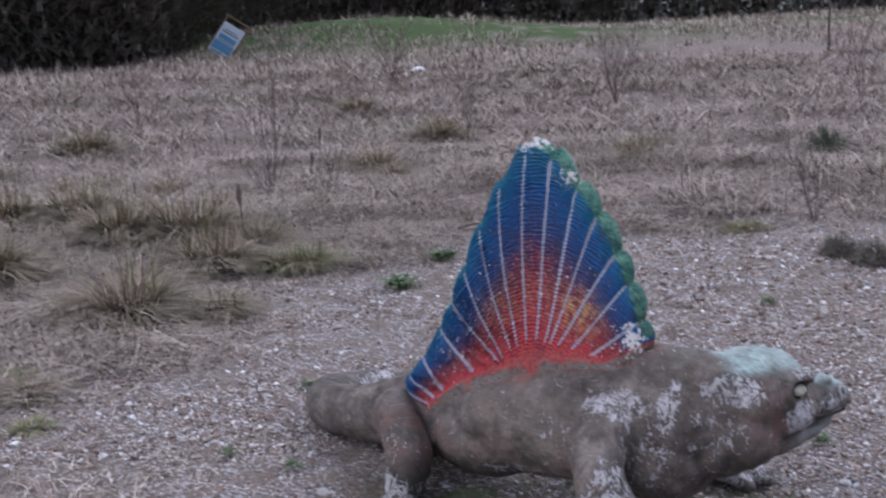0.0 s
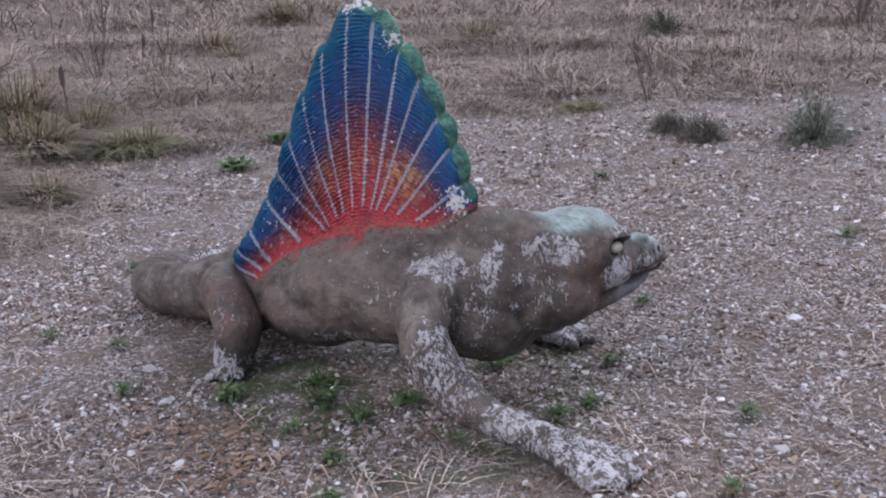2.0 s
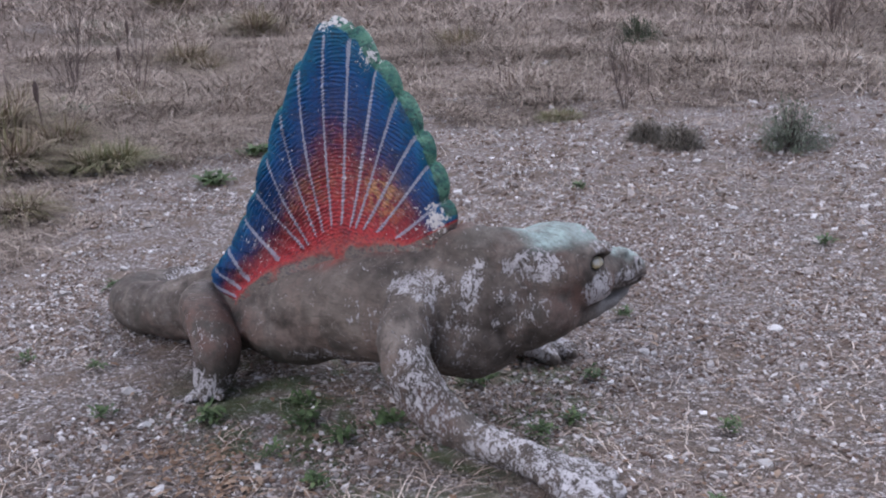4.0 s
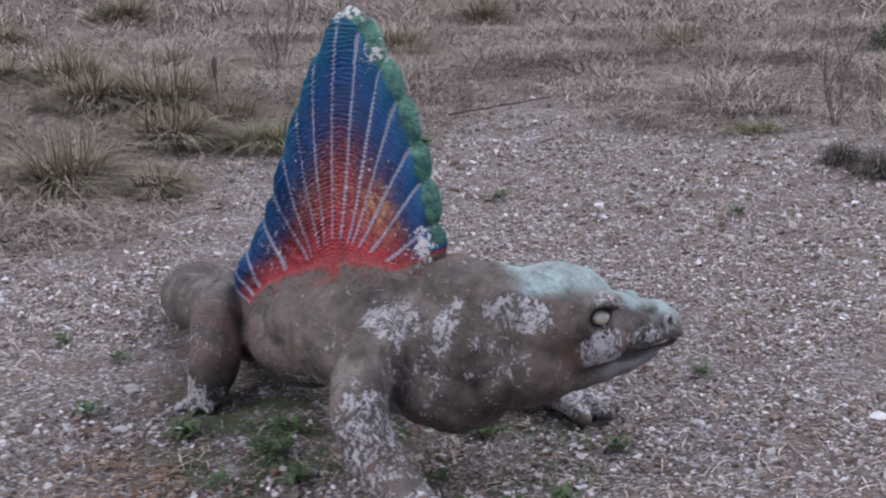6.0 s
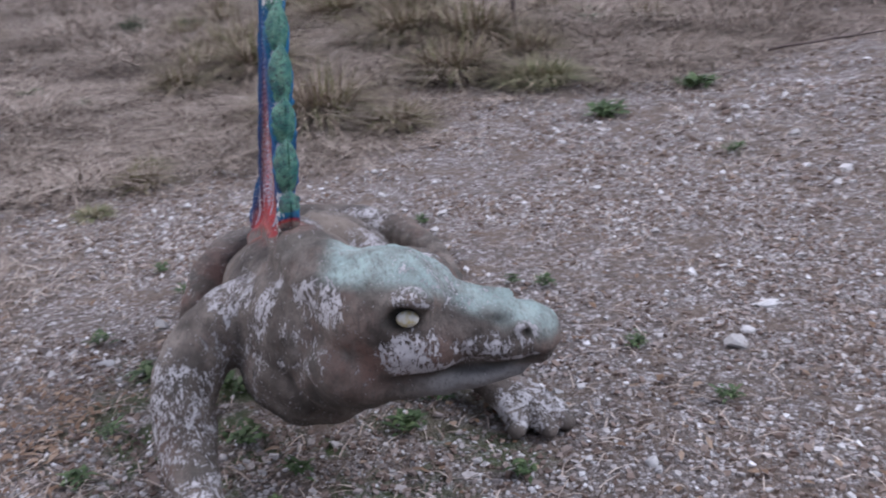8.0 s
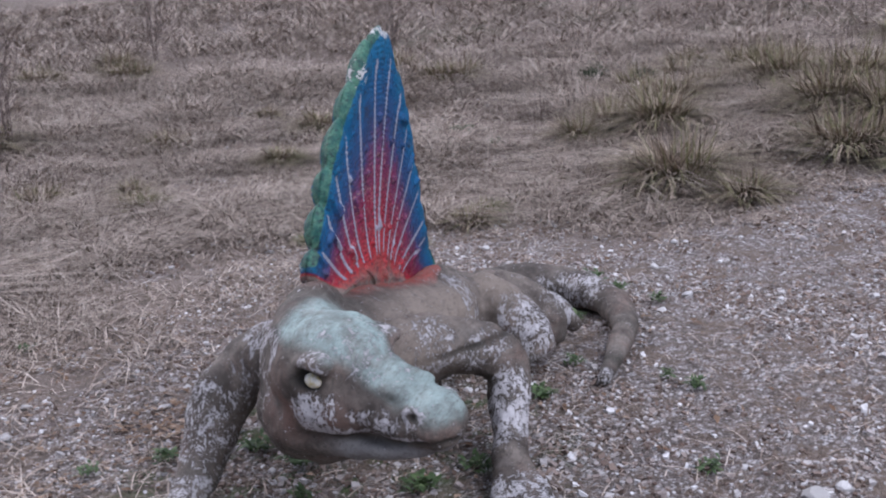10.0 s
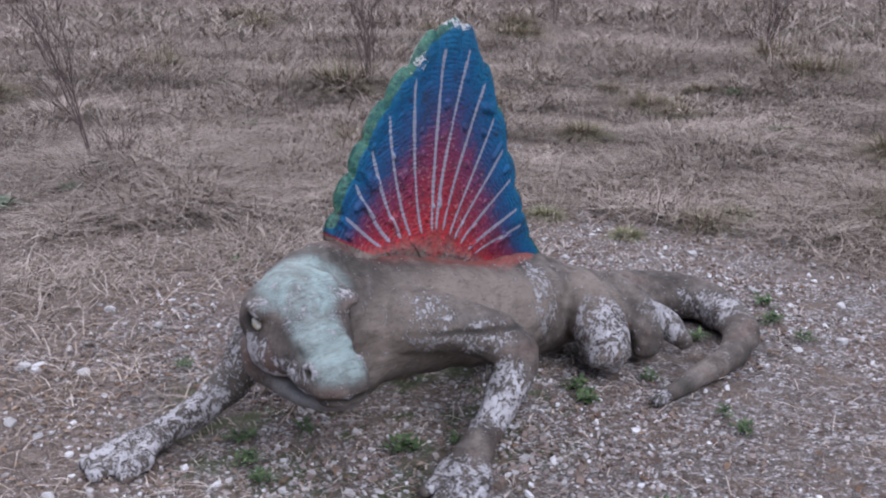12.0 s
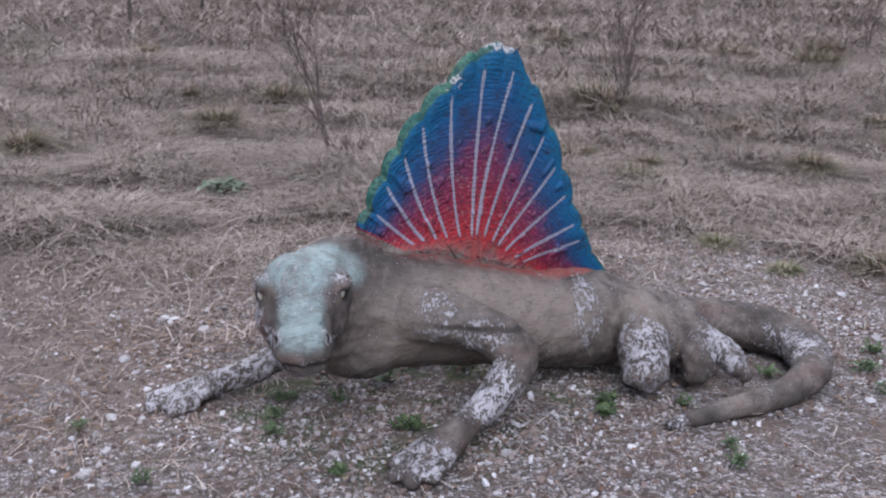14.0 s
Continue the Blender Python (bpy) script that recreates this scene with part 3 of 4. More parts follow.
def sail_grid(first):
    """Both flanks of the sail as a fan-shaped grid, with raised ribs, swollen folds between them and cross wrinkles."""
    na, nr = 380, 270
    ang = np.linspace(-14, 205, na)
    reach = np.interp(ang, *zip(*RIM))
    ends = np.array([b for _, b in RIBS_RIGHT])
    mids = np.concatenate([[ends[0] - 12], ends, [ends[-1] + 8]])
    k = np.clip(np.searchsorted(mids, ang) - 1, 0, len(mids) - 2)
    phase = np.clip((ang - mids[k]) / (mids[k + 1] - mids[k]), 0, 1)
    reach = reach + (0.02 + 0.012 * (ang < 90)) * np.sqrt(np.clip(np.sin(phase * math.pi), 0, 1)) - 0.016
    knob = np.sqrt(np.clip(np.sin(phase * math.pi), 0, 1))[:, None]
    verts, faces, data = [], [], dict(fan=[], flank=[], rib=[], rim=[], yellow=[], flake=[])
    t = np.linspace(0, 1, nr)
    t = 1 - (1 - t) ** 1.25
    A, T = np.meshgrid(ang, t, indexing="ij")
    R = 0.05 + T * (reach[:, None] - 0.05)
    base = np.interp(ang, *zip(*FOOT))[:, None]
    part = np.clip((R - base) / (reach[:, None] - base), -0.2, 1)
    for flank, ribs in ((0, RIBS_RIGHT), (1, RIBS_LEFT)):
        # distance to the nearest rib in metres, and the place between two ribs
        inner, outer = np.array([a for a, _ in ribs]), np.array([b for _, b in ribs])
        run = np.clip(part, 0, 1)
        lines = inner[None, None] + (outer - inner)[None, None] * run[..., None]
        gap = (A[..., None] - lines) * math.pi / 180 * R[..., None]
        d = np.abs(gap).min(-1)
        span = np.sort(np.abs(gap), -1)
        mid = np.clip(span[..., 0] / np.maximum((span[..., 0] + span[..., 1]) / 2, 1e-4), 0, 1)
        top = smoothstep(part, 0.0, 0.12)
        inside = smoothstep(part, 0.07, 0.16) * (1 - smoothstep(T, 0.93 - 0.05 * flank, 0.985 - 0.04 * flank))
        wide = (0.0066 if flank == 0 else 0.0072) * (0.75 + 0.5 * value_noise(A * 0.2, R * 9, 41))
        rib = np.exp(-(d / wide) ** 2) * inside
        wig = value_noise(A * 0.35, R * 60, 5 + flank)
        wrinkle = np.sin(R * (470 if flank == 0 else 400) + wig * 5.5 + A * 0.1) * (0.0034 if flank == 0 else 0.0009) * (0.4 + 1.2 * value_noise(A * 0.5, R * 18, 33))
        folds = np.sqrt(np.clip(1 - (1 - mid) ** 2, 0, 1)) * (0.013 if flank == 0 else 0.005) * smoothstep(part, 0.12, 0.7)
        half = (0.016 if flank == 0 else 0.012) + (0.034 if flank == 0 else 0.03) * np.exp(-np.clip(part, 0, 1) / 0.13) + (0.02 * knob - 0.008) * smoothstep(part, 0.8, 0.93) * (1 - smoothstep(A, 88, 104))
        if flank == 0:
            half = half + 0.03 * smoothstep(A, 158, 184) * smoothstep(0.62 - T * reach[:, None], -0.1, 0.1)
        blister = smoothstep(value_noise(A * 0.28 + 7, R * 26, 11), 0.8, 0.95) * (0.011 if flank else 0.0)
        if flank == 1:
            half = half - 0.02 * smoothstep(A, 160, 180)
        relief = (rib * (0.005 if flank == 0 else 0.003) + folds + wrinkle * top + blister) * (1 - smoothstep(T, 0.95, 1.0))
        edge = np.sqrt(np.clip(1 - np.clip((T - 0.89) / 0.11, 0, 1) ** 2, 0.0, 1))
        off = (half + relief) * edge
        x = FAN[0] + np.cos(np.radians(A)) * R
        z = FAN[1] + np.sin(np.radians(A)) * R
        y = sail_line(x, z) + off * (-1 if flank == 0 else 1)
        base = first + len(verts)
        verts += list(zip(x.ravel(), y.ravel(), z.ravel()))
        i, j = np.meshgrid(np.arange(na - 1), np.arange(nr - 1), indexing="ij")
        q = base + i * nr + j
        quad = np.stack([q, q + nr, q + nr + 1, q + 1], -1).reshape(-1, 4)
        faces += [tuple(f) if flank == 0 else tuple(f[::-1]) for f in quad.tolist()]
        data["fan"].append((np.clip(part * 0.94 + 0.06, 0, 1) * smoothstep(A, 29, 30.5)).ravel())
        data["flank"].append(np.full(A.size, float(flank)))
        data["rib"].append(rib.ravel())
        front = 1 - smoothstep(A, 92, 104)
        rim = smoothstep(T, 0.905, 0.985) * (0.32 + (0.62 - 0.12 * flank) * front) + smoothstep(T, 0.96, 1.0) * 0.25
        data["rim"].append((rim * smoothstep(A, 29, 34) * (1 - 0.45 * np.exp(-((A - 96) / 8) ** 2))).ravel())
        yel = np.exp(-((A - 62) / 13) ** 2 - ((R - 0.35) / 0.07) ** 2) * 0.95 + np.exp(-((A - 118) / 30) ** 2 - ((R - 0.34) / 0.07) ** 2) * 0.3
        data["yellow"].append((yel * (1 - flank)).ravel())
        tip = np.exp(-((A - 95) / 9) ** 2 - ((R - 0.87) / 0.03) ** 2)
        nose = np.exp(-((A - 33) / 6) ** 2 - ((R - 0.46) / 0.05) ** 2) * (1 - flank)
        shoulder = np.exp(-((A - 82) / 5) ** 2 - ((R - 0.76) / 0.04) ** 2)
        data["flake"].append(((0.12 + 0.2 * fbm(A * 0.06, R * 5, 15)) * (1 - flank) + 0.06 * flank + 0.2 * (1 - flank) * np.exp(-((R - 0.38) / 0.12) ** 2) + tip * 0.8 + nose * 0.75 + shoulder * 0.6).ravel())
    n = na * nr
    for i in range(na - 1):
        a = first + i * nr + nr - 1
        faces.append((a, a + nr, a + nr + n, a + n))
    return verts, faces, {key: np.concatenate(v) for key, v in data.items()}


def statue():
    v, nrm, faces = statue_body()
    v, side, ahead, dark = carve(v, nrm)
    data = body_attributes(v, side, ahead, dark)
    verts = [tuple(p) for p in v]
    index = [0] * len(faces)
    sv, sf, sdata = sail_grid(len(verts))
    n_body = len(verts)
    verts += sv
    faces = faces + sf
    index += [1] * len(sf)
    # eyeballs
    for s in (1, -1):
        bm = bmesh.new()
        m = Matrix.Translation(head_at(0.123 * s, 0.01, 0.531)) @ HEAD_TURN @ Matrix.Diagonal((0.015, 0.025, 0.019, 1))
        bmesh.ops.create_uvsphere(bm, u_segments=20, v_segments=12, radius=1, matrix=m)
        start = len(verts)
        verts += [tuple(p.co) for p in bm.verts]
        bm.verts.index_update()
        for f in bm.faces:
            faces.append(tuple(start + p.index for p in f.verts))
            index.append(2)
        bm.free()
    ob = mesh_object("dimetrodon_statue", verts, faces, [BODY, SAIL, EYE], index=index)
    total = len(verts)
    for key in ("blush", "flake", "teal", "rust", "ochre", "grime_shade", "jaw", "hollow_shade", "fan", "flank", "rib", "rim", "yellow"):
        values = np.zeros(total, dtype=np.float32)
        if key in data:
            values[:n_body] = data[key]
        if key in sdata:
            values[n_body:n_body + len(sv)] = sdata[key]
        ob.data.attributes.new(key, "FLOAT", "POINT").data.foreach_set("value", values)
    return tagged(ob, "cement sail-backed reptile statue, flaking grey paint, blue and red sail", "statue")


statue()


# ---- ground ----
def ground_z(x, y):
    """Level gravel round the statue, a rise beyond it."""
    r = np.hypot(x, y)
    lift = 0.038 * np.clip(r - 2.6, 0, None) ** 1.16
    lift = np.where(r > 45, 0.038 * 42.4 ** 1.16, lift)
    rough = (fbm(x * 0.9, y * 0.9, 3) - 0.5) * 0.16 * smoothstep(r, 2.2, 5.0) + (fbm(x * 5, y * 5, 9) - 0.5) * 0.02
    mound = 1.0 * np.exp(-(((x + 29.5) * 0.75 + (y - 23.5) * 0.66) / 7.5) ** 2 - (((x + 29.5) * -0.66 + (y - 23.5) * 0.75) / 3.5) ** 2)
    bank = 0.16 * np.exp(-((x + 5.8) / 1.7) ** 2 - ((y - 0.9) / 1.9) ** 2)
    hummock = (fbm(x * 2.3, y * 2.3, 27) - 0.5) * 0.07 * smoothstep(r, 2.8, 4.5) * smoothstep(-x - 0.35 * y, -0.5, 2.5)
    return lift + rough + mound + bank + hummock


def grassiness(x, y):
    """0: gravel, 1: dead grass."""
    r = np.hypot(x - 0.2, y)
    bank = smoothstep(-x - 0.35 * y, 2.0, 3.4) * 0.9
    far = smoothstep(r, 4.5, 7.5) * 0.8
    track = np.exp(-((x + 0.9 - 0.25 * (y - 2)) / 1.5) ** 2) * smoothstep(y, 0.8, 2.0) * (1 - smoothstep(y, 6, 9))
    south = smoothstep(-y - 0.1 * x, 0.5, 2.3) * 0.85
    dirt = 0.5 * np.exp(-((x - 1.4) / 0.8) ** 2 - ((y + 0.9) / 0.9) ** 2)
    ragged = (fbm(x * 0.75, y * 0.75, 13) - 0.5) * 1.5 * smoothstep(r, 1.2, 2.6)
    return np.clip(0.14 - 0.12 * smoothstep(y, 0.3, 1.0) + np.maximum.reduce([bank, far, south, dirt]) - 0.6 * track + ragged, 0, 1)


def ground():
    r = np.concatenate([np.linspace(0, 4.5, 90), 4.5 * (700 / 4.5) ** np.linspace(0.012, 1, 90)])
    a = np.linspace(0, 2 * math.pi, 420, endpoint=False)
    R, A = np.meshgrid(r, a, indexing="ij")
    x, y = R * np.cos(A), R * np.sin(A)
    z = ground_z(x, y)
    v = np.stack([x, y, z], -1).reshape(-1, 3)
    i, j = np.meshgrid(np.arange(len(r) - 1), np.arange(len(a)), indexing="ij")
    n = len(a)
    f = np.stack([i * n + j, (i + 1) * n + j, (i + 1) * n + (j + 1) % n, i * n + (j + 1) % n], -1).reshape(-1, 4)
    me = soup("ground", v, f, GROUND, True)
    ob = new("ground", me)
    me.attributes.new("grassy", "FLOAT", "POINT").data.foreach_set("value", grassiness(v[:, 0], v[:, 1]).astype(np.float32))
    gx, gy = v[:, 0] + 29.5, v[:, 1] - 23.5
    green = 2.2 * np.exp(-((gx * 0.75 + gy * 0.66) / 10) ** 2 - ((gx * -0.66 + gy * 0.75) / 5) ** 2)
    green += 0.8 * np.exp(-((v[:, 0] + 20) / 9) ** 2 - ((v[:, 1] - 40) / 6) ** 2) + 0.25 * smoothstep(np.hypot(v[:, 0], v[:, 1]), 60, 90)
    green += 0.5 * smoothstep(fbm(v[:, 0] * 0.6, v[:, 1] * 0.6, 44), 0.55, 0.75) * smoothstep(np.hypot(v[:, 0], v[:, 1]), 6, 9)
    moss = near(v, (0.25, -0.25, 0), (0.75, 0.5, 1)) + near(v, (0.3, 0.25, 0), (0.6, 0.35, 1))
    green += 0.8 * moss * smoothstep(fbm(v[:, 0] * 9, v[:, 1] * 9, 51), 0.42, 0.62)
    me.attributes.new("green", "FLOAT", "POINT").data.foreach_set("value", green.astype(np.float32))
    return tagged(ob, "grey limestone gravel ground merging into dead winter grass", "ground", kind="structure")


ground()


def pebbles():
    """Loose gravel: small irregular stones, thick near the statue and thinner further off."""
    rng = np.random.default_rng(4)
    cube = np.array([[x, y, z] for x in (-1, 1) for y in (-1, 1) for z in (-1, 1)], float)
    quads = np.array([[0, 1, 3, 2], [4, 6, 7, 5], [0, 4, 5, 1], [2, 3, 7, 6], [0, 2, 6, 4], [1, 5, 7, 3]])
    pos, size = [], []
    for reach, inner, density, lo, hi in ((2.6, 0.0, 4600, 0.0032, 0.0125), (5.0, 2.6, 1100, 0.0055, 0.019), (9.0, 5.0, 130, 0.011, 0.028)):
        n = int(density * math.pi * (reach ** 2 - inner ** 2))
        r = np.sqrt(rng.uniform(inner ** 2, reach ** 2, n))
        a = rng.uniform(0, 2 * math.pi, n)
        x, y = r * np.cos(a) + 0.2, r * np.sin(a)
        keep = rng.uniform(0, 1, n) < (1.1 - grassiness(x, y)) * smoothstep(fbm(x * 2.6, y * 2.6, 21), 0.28, 0.66) * 1.2
        pos.append(np.stack([x, y], -1)[keep])
        s = lo + (hi - lo) * rng.uniform(0, 1, keep.sum()) ** 3.0
        size.append(s * np.where(rng.uniform(0, 1, len(s)) > 0.985, 1.7, 1.0))
    pos, size = np.vstack(pos), np.concatenate(size)
    n = len(pos)
    shape = cube[None] * (1 + rng.uniform(-0.45, 0.3, (n, 8, 3)))
    shape *= rng.uniform(0.65, 1.35, (n, 1, 3)) * np.array([1, 1, 0.62])
    t = rng.uniform(0, 2 * math.pi, n)
    c, s = np.cos(t)[:, None], np.sin(t)[:, None]
    tilt = rng.normal(0, 0.3, (n, 2))
    x, y, z = shape[..., 0] * c - shape[..., 1] * s, shape[..., 0] * s + shape[..., 1] * c, shape[..., 2]
    z = z + x * tilt[:, :1] + y * tilt[:, 1:]
    k = (size * 0.72)[:, None]
    v = np.stack([pos[:, :1] + x * k, pos[:, 1:] + y * k, ground_z(pos[:, 0], pos[:, 1])[:, None] + k * 0.3 + z * k], -1).reshape(-1, 3)
    f = (quads[None] + (np.arange(n) * 8)[:, None, None]).reshape(-1, 4)
    ob = new("gravel", soup("gravel", v, f, PEBBLE, False))
    return tagged(ob, "loose pale grey and white limestone gravel on the ground", "gravel", kind="stuff")


pebbles()


def blades(rng, base, height, lean, width, curl, seg=2, droop=0.75):
    """Arrays of grass blades: base (n, 3), one height, lean direction and so on for each."""
    n = len(base)
    t = np.linspace(0, 1, seg + 1)
    way = np.stack([np.cos(lean), np.sin(lean), np.zeros(n)], -1)
    side = np.stack([-np.sin(lean), np.cos(lean), np.zeros(n)], -1)
    out = (curl[:, None] * t[None] ** 1.6) * height[:, None]
    up = (t[None] - 0.5 * curl[:, None].clip(0, 1.6) * t[None] ** 2 * droop) * height[:, None]
    mid = base[:, None] + way[:, None] * out[..., None] + np.array([0, 0, 1.0]) * up[..., None]
    w = (width[:, None] * (1 - t[None] ** 2 * 0.92))[..., None] * side[:, None]
    v = np.stack([mid - w, mid + w], 2).reshape(n, -1, 3)
    f = np.array([[2 * i, 2 * i + 1, 2 * i + 3, 2 * i + 2] for i in range(seg)])
    faces = (f[None] + (np.arange(n) * (2 * seg + 2))[:, None, None]).reshape(-1, 4)
    return v.reshape(-1, 3), faces


def dead_grass():
    rng = np.random.default_rng(7)
    out_v, out_f, total = [], [], 0
    for reach, inner, density, h in ((3.0, 0.0, 2600, 0.045), (6.0, 3.0, 4600, 0.1), (11.0, 6.0, 1500, 0.15), (25.0, 11.0, 260, 0.2)):
        n = int(density * math.pi * (reach ** 2 - inner ** 2) * (1 if reach < 4 else 0.667))
        r = np.sqrt(rng.uniform(inner ** 2, reach ** 2, n))
        a = rng.uniform(0, 2 * math.pi, n) if reach < 4 else rng.uniform(radians(62), radians(302), n)
        x, y = r * np.cos(a) + 0.2, r * np.sin(a)
        clump = fbm(x * 2.2, y * 2.2, 31)
        keep = rng.uniform(0, 1, n) < (0.16 + 0.84 * grassiness(x, y)) * (0.3 * grassiness(x, y) + 0.8 * smoothstep(clump, 0.32, 0.6))
        x, y = x[keep], y[keep]
        n = len(x)
        base = np.stack([x, y, ground_z(x, y)], -1)
        g = 0.4 + 1.7 * grassiness(x, y) * smoothstep(fbm(x * 1.6, y * 1.6, 61), 0.3, 0.75)
        v, f = blades(rng, base, h * g * rng.uniform(0.4, 1.7, n), rng.uniform(0, 2 * math.pi, n), rng.uniform(0.0009, 0.0026, n) * (1 + reach / 9), rng.uniform(0.8, 4.0, n))
        out_v.append(v)
        out_f.append(f + total)
        total += len(v)
    n = 42000
    r, a = np.sqrt(rng.uniform(24 ** 2, 46 ** 2, n)), rng.uniform(radians(105), radians(172), n)
    x, y = r * np.cos(a), r * np.sin(a)
    keep = fbm(x * 0.35, y * 0.35, 37) > 0.4
    x, y, n = x[keep], y[keep], int(keep.sum())
    v, f = blades(rng, np.stack([x, y, ground_z(x, y)], -1), rng.uniform(0.12, 0.42, n), rng.uniform(0, 6.3, n), rng.uniform(0.006, 0.016, n), rng.uniform(0.2, 1.6, n))
    out_v.append(v)
    out_f.append(f + total)
    ob = new("dead_grass", soup("dead_grass", np.vstack(out_v), np.vstack(out_f), STRAW))
    return tagged(ob, "thin dry straw-coloured dead grass lying over the gravel", "grass", kind="stuff")


dead_grass()


# ---- plants ----
def ground_at(x, y):
    return float(ground_z(np.array([x]), np.array([y]))[0])


def grass_tuft(x, y, w, h, label, seed, mat=TUFT, thick=1.0):
    """One clump of arching blades."""
    rng = np.random.default_rng(seed)
    n = int((380 + 1600 * w) * thick)
    r, a = w * 0.3 * np.sqrt(rng.uniform(0, 1, n)), rng.uniform(0, 2 * math.pi, n)
    base = np.stack([r * np.cos(a), r * np.sin(a), np.full(n, -0.01)], -1)
    lean = a + rng.normal(0, 0.7, n)
    v, f = blades(rng, base, h * rng.uniform(0.35, 1.3, n), lean, rng.uniform(0.0018, 0.0043, n) * (1 + 0.7 * w), np.clip(rng.normal(1.0, 0.4, n), 0.08, 1.6), 5, 1.2)
    ob = new("grass_tuft", soup("grass_tuft", v, f, mat))
    ob.matrix_basis = pose(x, y, ground_at(x, y), 0, 0, rng.uniform(0, 360))
    return tagged(ob, label, "grass", "grass tufts in the field")


DRY = "arching half-dry straw and green grass tuft in the field"
GREENER = "short green grass tuft among dead grass"
for k, (x, y, w, h) in enumerate([(-4.32, 1.14, 0.7, 0.34), (-3.33, 0.62, 0.4, 0.2), (-6.36, 1.1, 0.8, 0.36), (-5.08, 1.43, 0.8, 0.45), (-5.3, 0.95, 0.6, 0.4), (-4.6, 1.75, 0.5, 0.3), (-3.62, 0.17, 0.6, 0.42),
                                  (-4.95, -0.21, 0.55, 0.42), (-6.6, 0.5, 0.7, 0.42), (-2.68, -0.85, 0.24, 0.15), (-6.9, -0.85, 0.5, 0.32), (-7.6, 0.15, 0.75, 0.42), (-2.55, -4.05, 0.38, 0.2), (-2.63, -3.3, 0.33, 0.18),
                                  (-5.45, -3.45, 0.42, 0.26), (-3.8, -5.92, 0.8, 0.4), (-8.55, -4.1, 0.69, 0.3), (-2.96, -8.2, 0.75, 0.33), (-4.05, -3.02, 0.3, 0.2), (-0.03, -6.2, 0.48, 0.28), (-4.41, -4.41, 0.43, 0.22), (-0.87, -7.29, 0.48, 0.25),
                                  (-7.45, -8.65, 0.73, 0.33), (-8.0, -7.7, 0.9, 0.33), (-6.5, -12.3, 0.57, 0.26), (1.6, -5.2, 0.3, 0.28), (0.05, -11.0, 0.47, 0.25), (-5.06, 7.3, 0.54, 0.27), (-7.1, 5.0, 0.6, 0.36), (-5.34, 7.66, 0.8, 0.3),
                                  (-8.5, 7.3, 0.63, 0.38), (-9.0, 7.8, 0.5, 0.4), (-6.5, 4.8, 0.4, 0.27), (-7.8, -3.1, 0.9, 0.3), (-5.26, -2.98, 0.39, 0.16), (-9.1, -8.8, 0.7, 0.33), (-5.9, -10.9, 0.5, 0.32), (-11.5, 3.5, 0.9, 0.4), (-10.2, 1.5, 0.8, 0.38), (-12.5, 9.0, 0.9, 0.4)]):
    grass_tuft(x, y, w, h, DRY, 100 + k)
tuft_rng = random.Random(9)
for k in range(26):
    x, y = tuft_rng.uniform(-8.5, -4.2), tuft_rng.uniform(-1.0, 3.2)
    grass_tuft(x, y, tuft_rng.uniform(0.25, 0.6), tuft_rng.uniform(0.12, 0.34), DRY, 160 + k)
for k in range(24):
    x, y = tuft_rng.uniform(-8.0, 1.5), tuft_rng.uniform(-9.0, -3.2)
    grass_tuft(x, y, tuft_rng.uniform(0.15, 0.35), tuft_rng.uniform(0.08, 0.18), DRY, 220 + k)
for k, (x, y, w, h) in enumerate([(-3.95, 1.58, 0.42, 0.2), (-2.95, -0.83, 0.22, 0.1), (-2.2, -1.65, 0.2, 0.09), (-3.85, 1.72, 0.4, 0.22), (-4.08, -2.97, 0.28, 0.15), (-2.62, -3.17, 0.3, 0.16), (-7.2, 0.2, 0.45, 0.24), (-3.61, -0.6, 0.22, 0.1), (-2.15, 4.9, 0.5, 0.1), (-2.2, -1.03, 0.2, 0.07)]):
    grass_tuft(x, y, w, h, GREENER, 200 + k, GREEN_TUFT)


def leaf_fan(rng, centres, ways, length, width):
    """Small pointed leaves, each two bent quads."""
    n = len(centres)
    side = np.cross(ways, np.array([0, 0, 1.0]))
    side /= np.linalg.norm(side, axis=1)[:, None] + 1e-6
    droop = np.array([0, 0, -0.25])
    a = centres
    b = centres + ways * (length * 0.5)[:, None]
    c = centres + (ways + droop) * length[:, None]
    w = side * width[:, None]
    v = np.stack([a - w * 0.25, a + w * 0.25, b + w, b - w, c + w * 0.12, c - w * 0.12], 1)
    f = np.array([[0, 1, 2, 3], [3, 2, 4, 5]])
    return v.reshape(-1, 3), (f[None] + (np.arange(n) * 6)[:, None, None]).reshape(-1, 4)


def weed(x, y, w, label, seed, mat=LEAF):
    """A low rosette of leaves."""
    rng = np.random.default_rng(seed)
    n = int(26 + 130 * w)
    a = rng.uniform(0, 2 * math.pi, n)
    up = rng.uniform(0.1, 1.1, n)
    ways = np.stack([np.cos(a), np.sin(a), up], -1)
    ways /= np.linalg.norm(ways, axis=1)[:, None]
    r = w * 0.32 * rng.uniform(0, 1, n)
    b = rng.uniform(0, 2 * math.pi, n)
    centres = np.stack([r * np.cos(b), r * np.sin(b), np.full(n, 0.008) + 0.03 * rng.uniform(0, 1, n)], -1)
    v, f = leaf_fan(rng, centres, ways, w * rng.uniform(0.18, 0.42, n), w * rng.uniform(0.03, 0.075, n))
    ob = new("weed", soup("weed", v, f, mat))
    ob.location = (x, y, ground_at(x, y))
    return tagged(ob, label, "weed", "low weeds on the gravel")


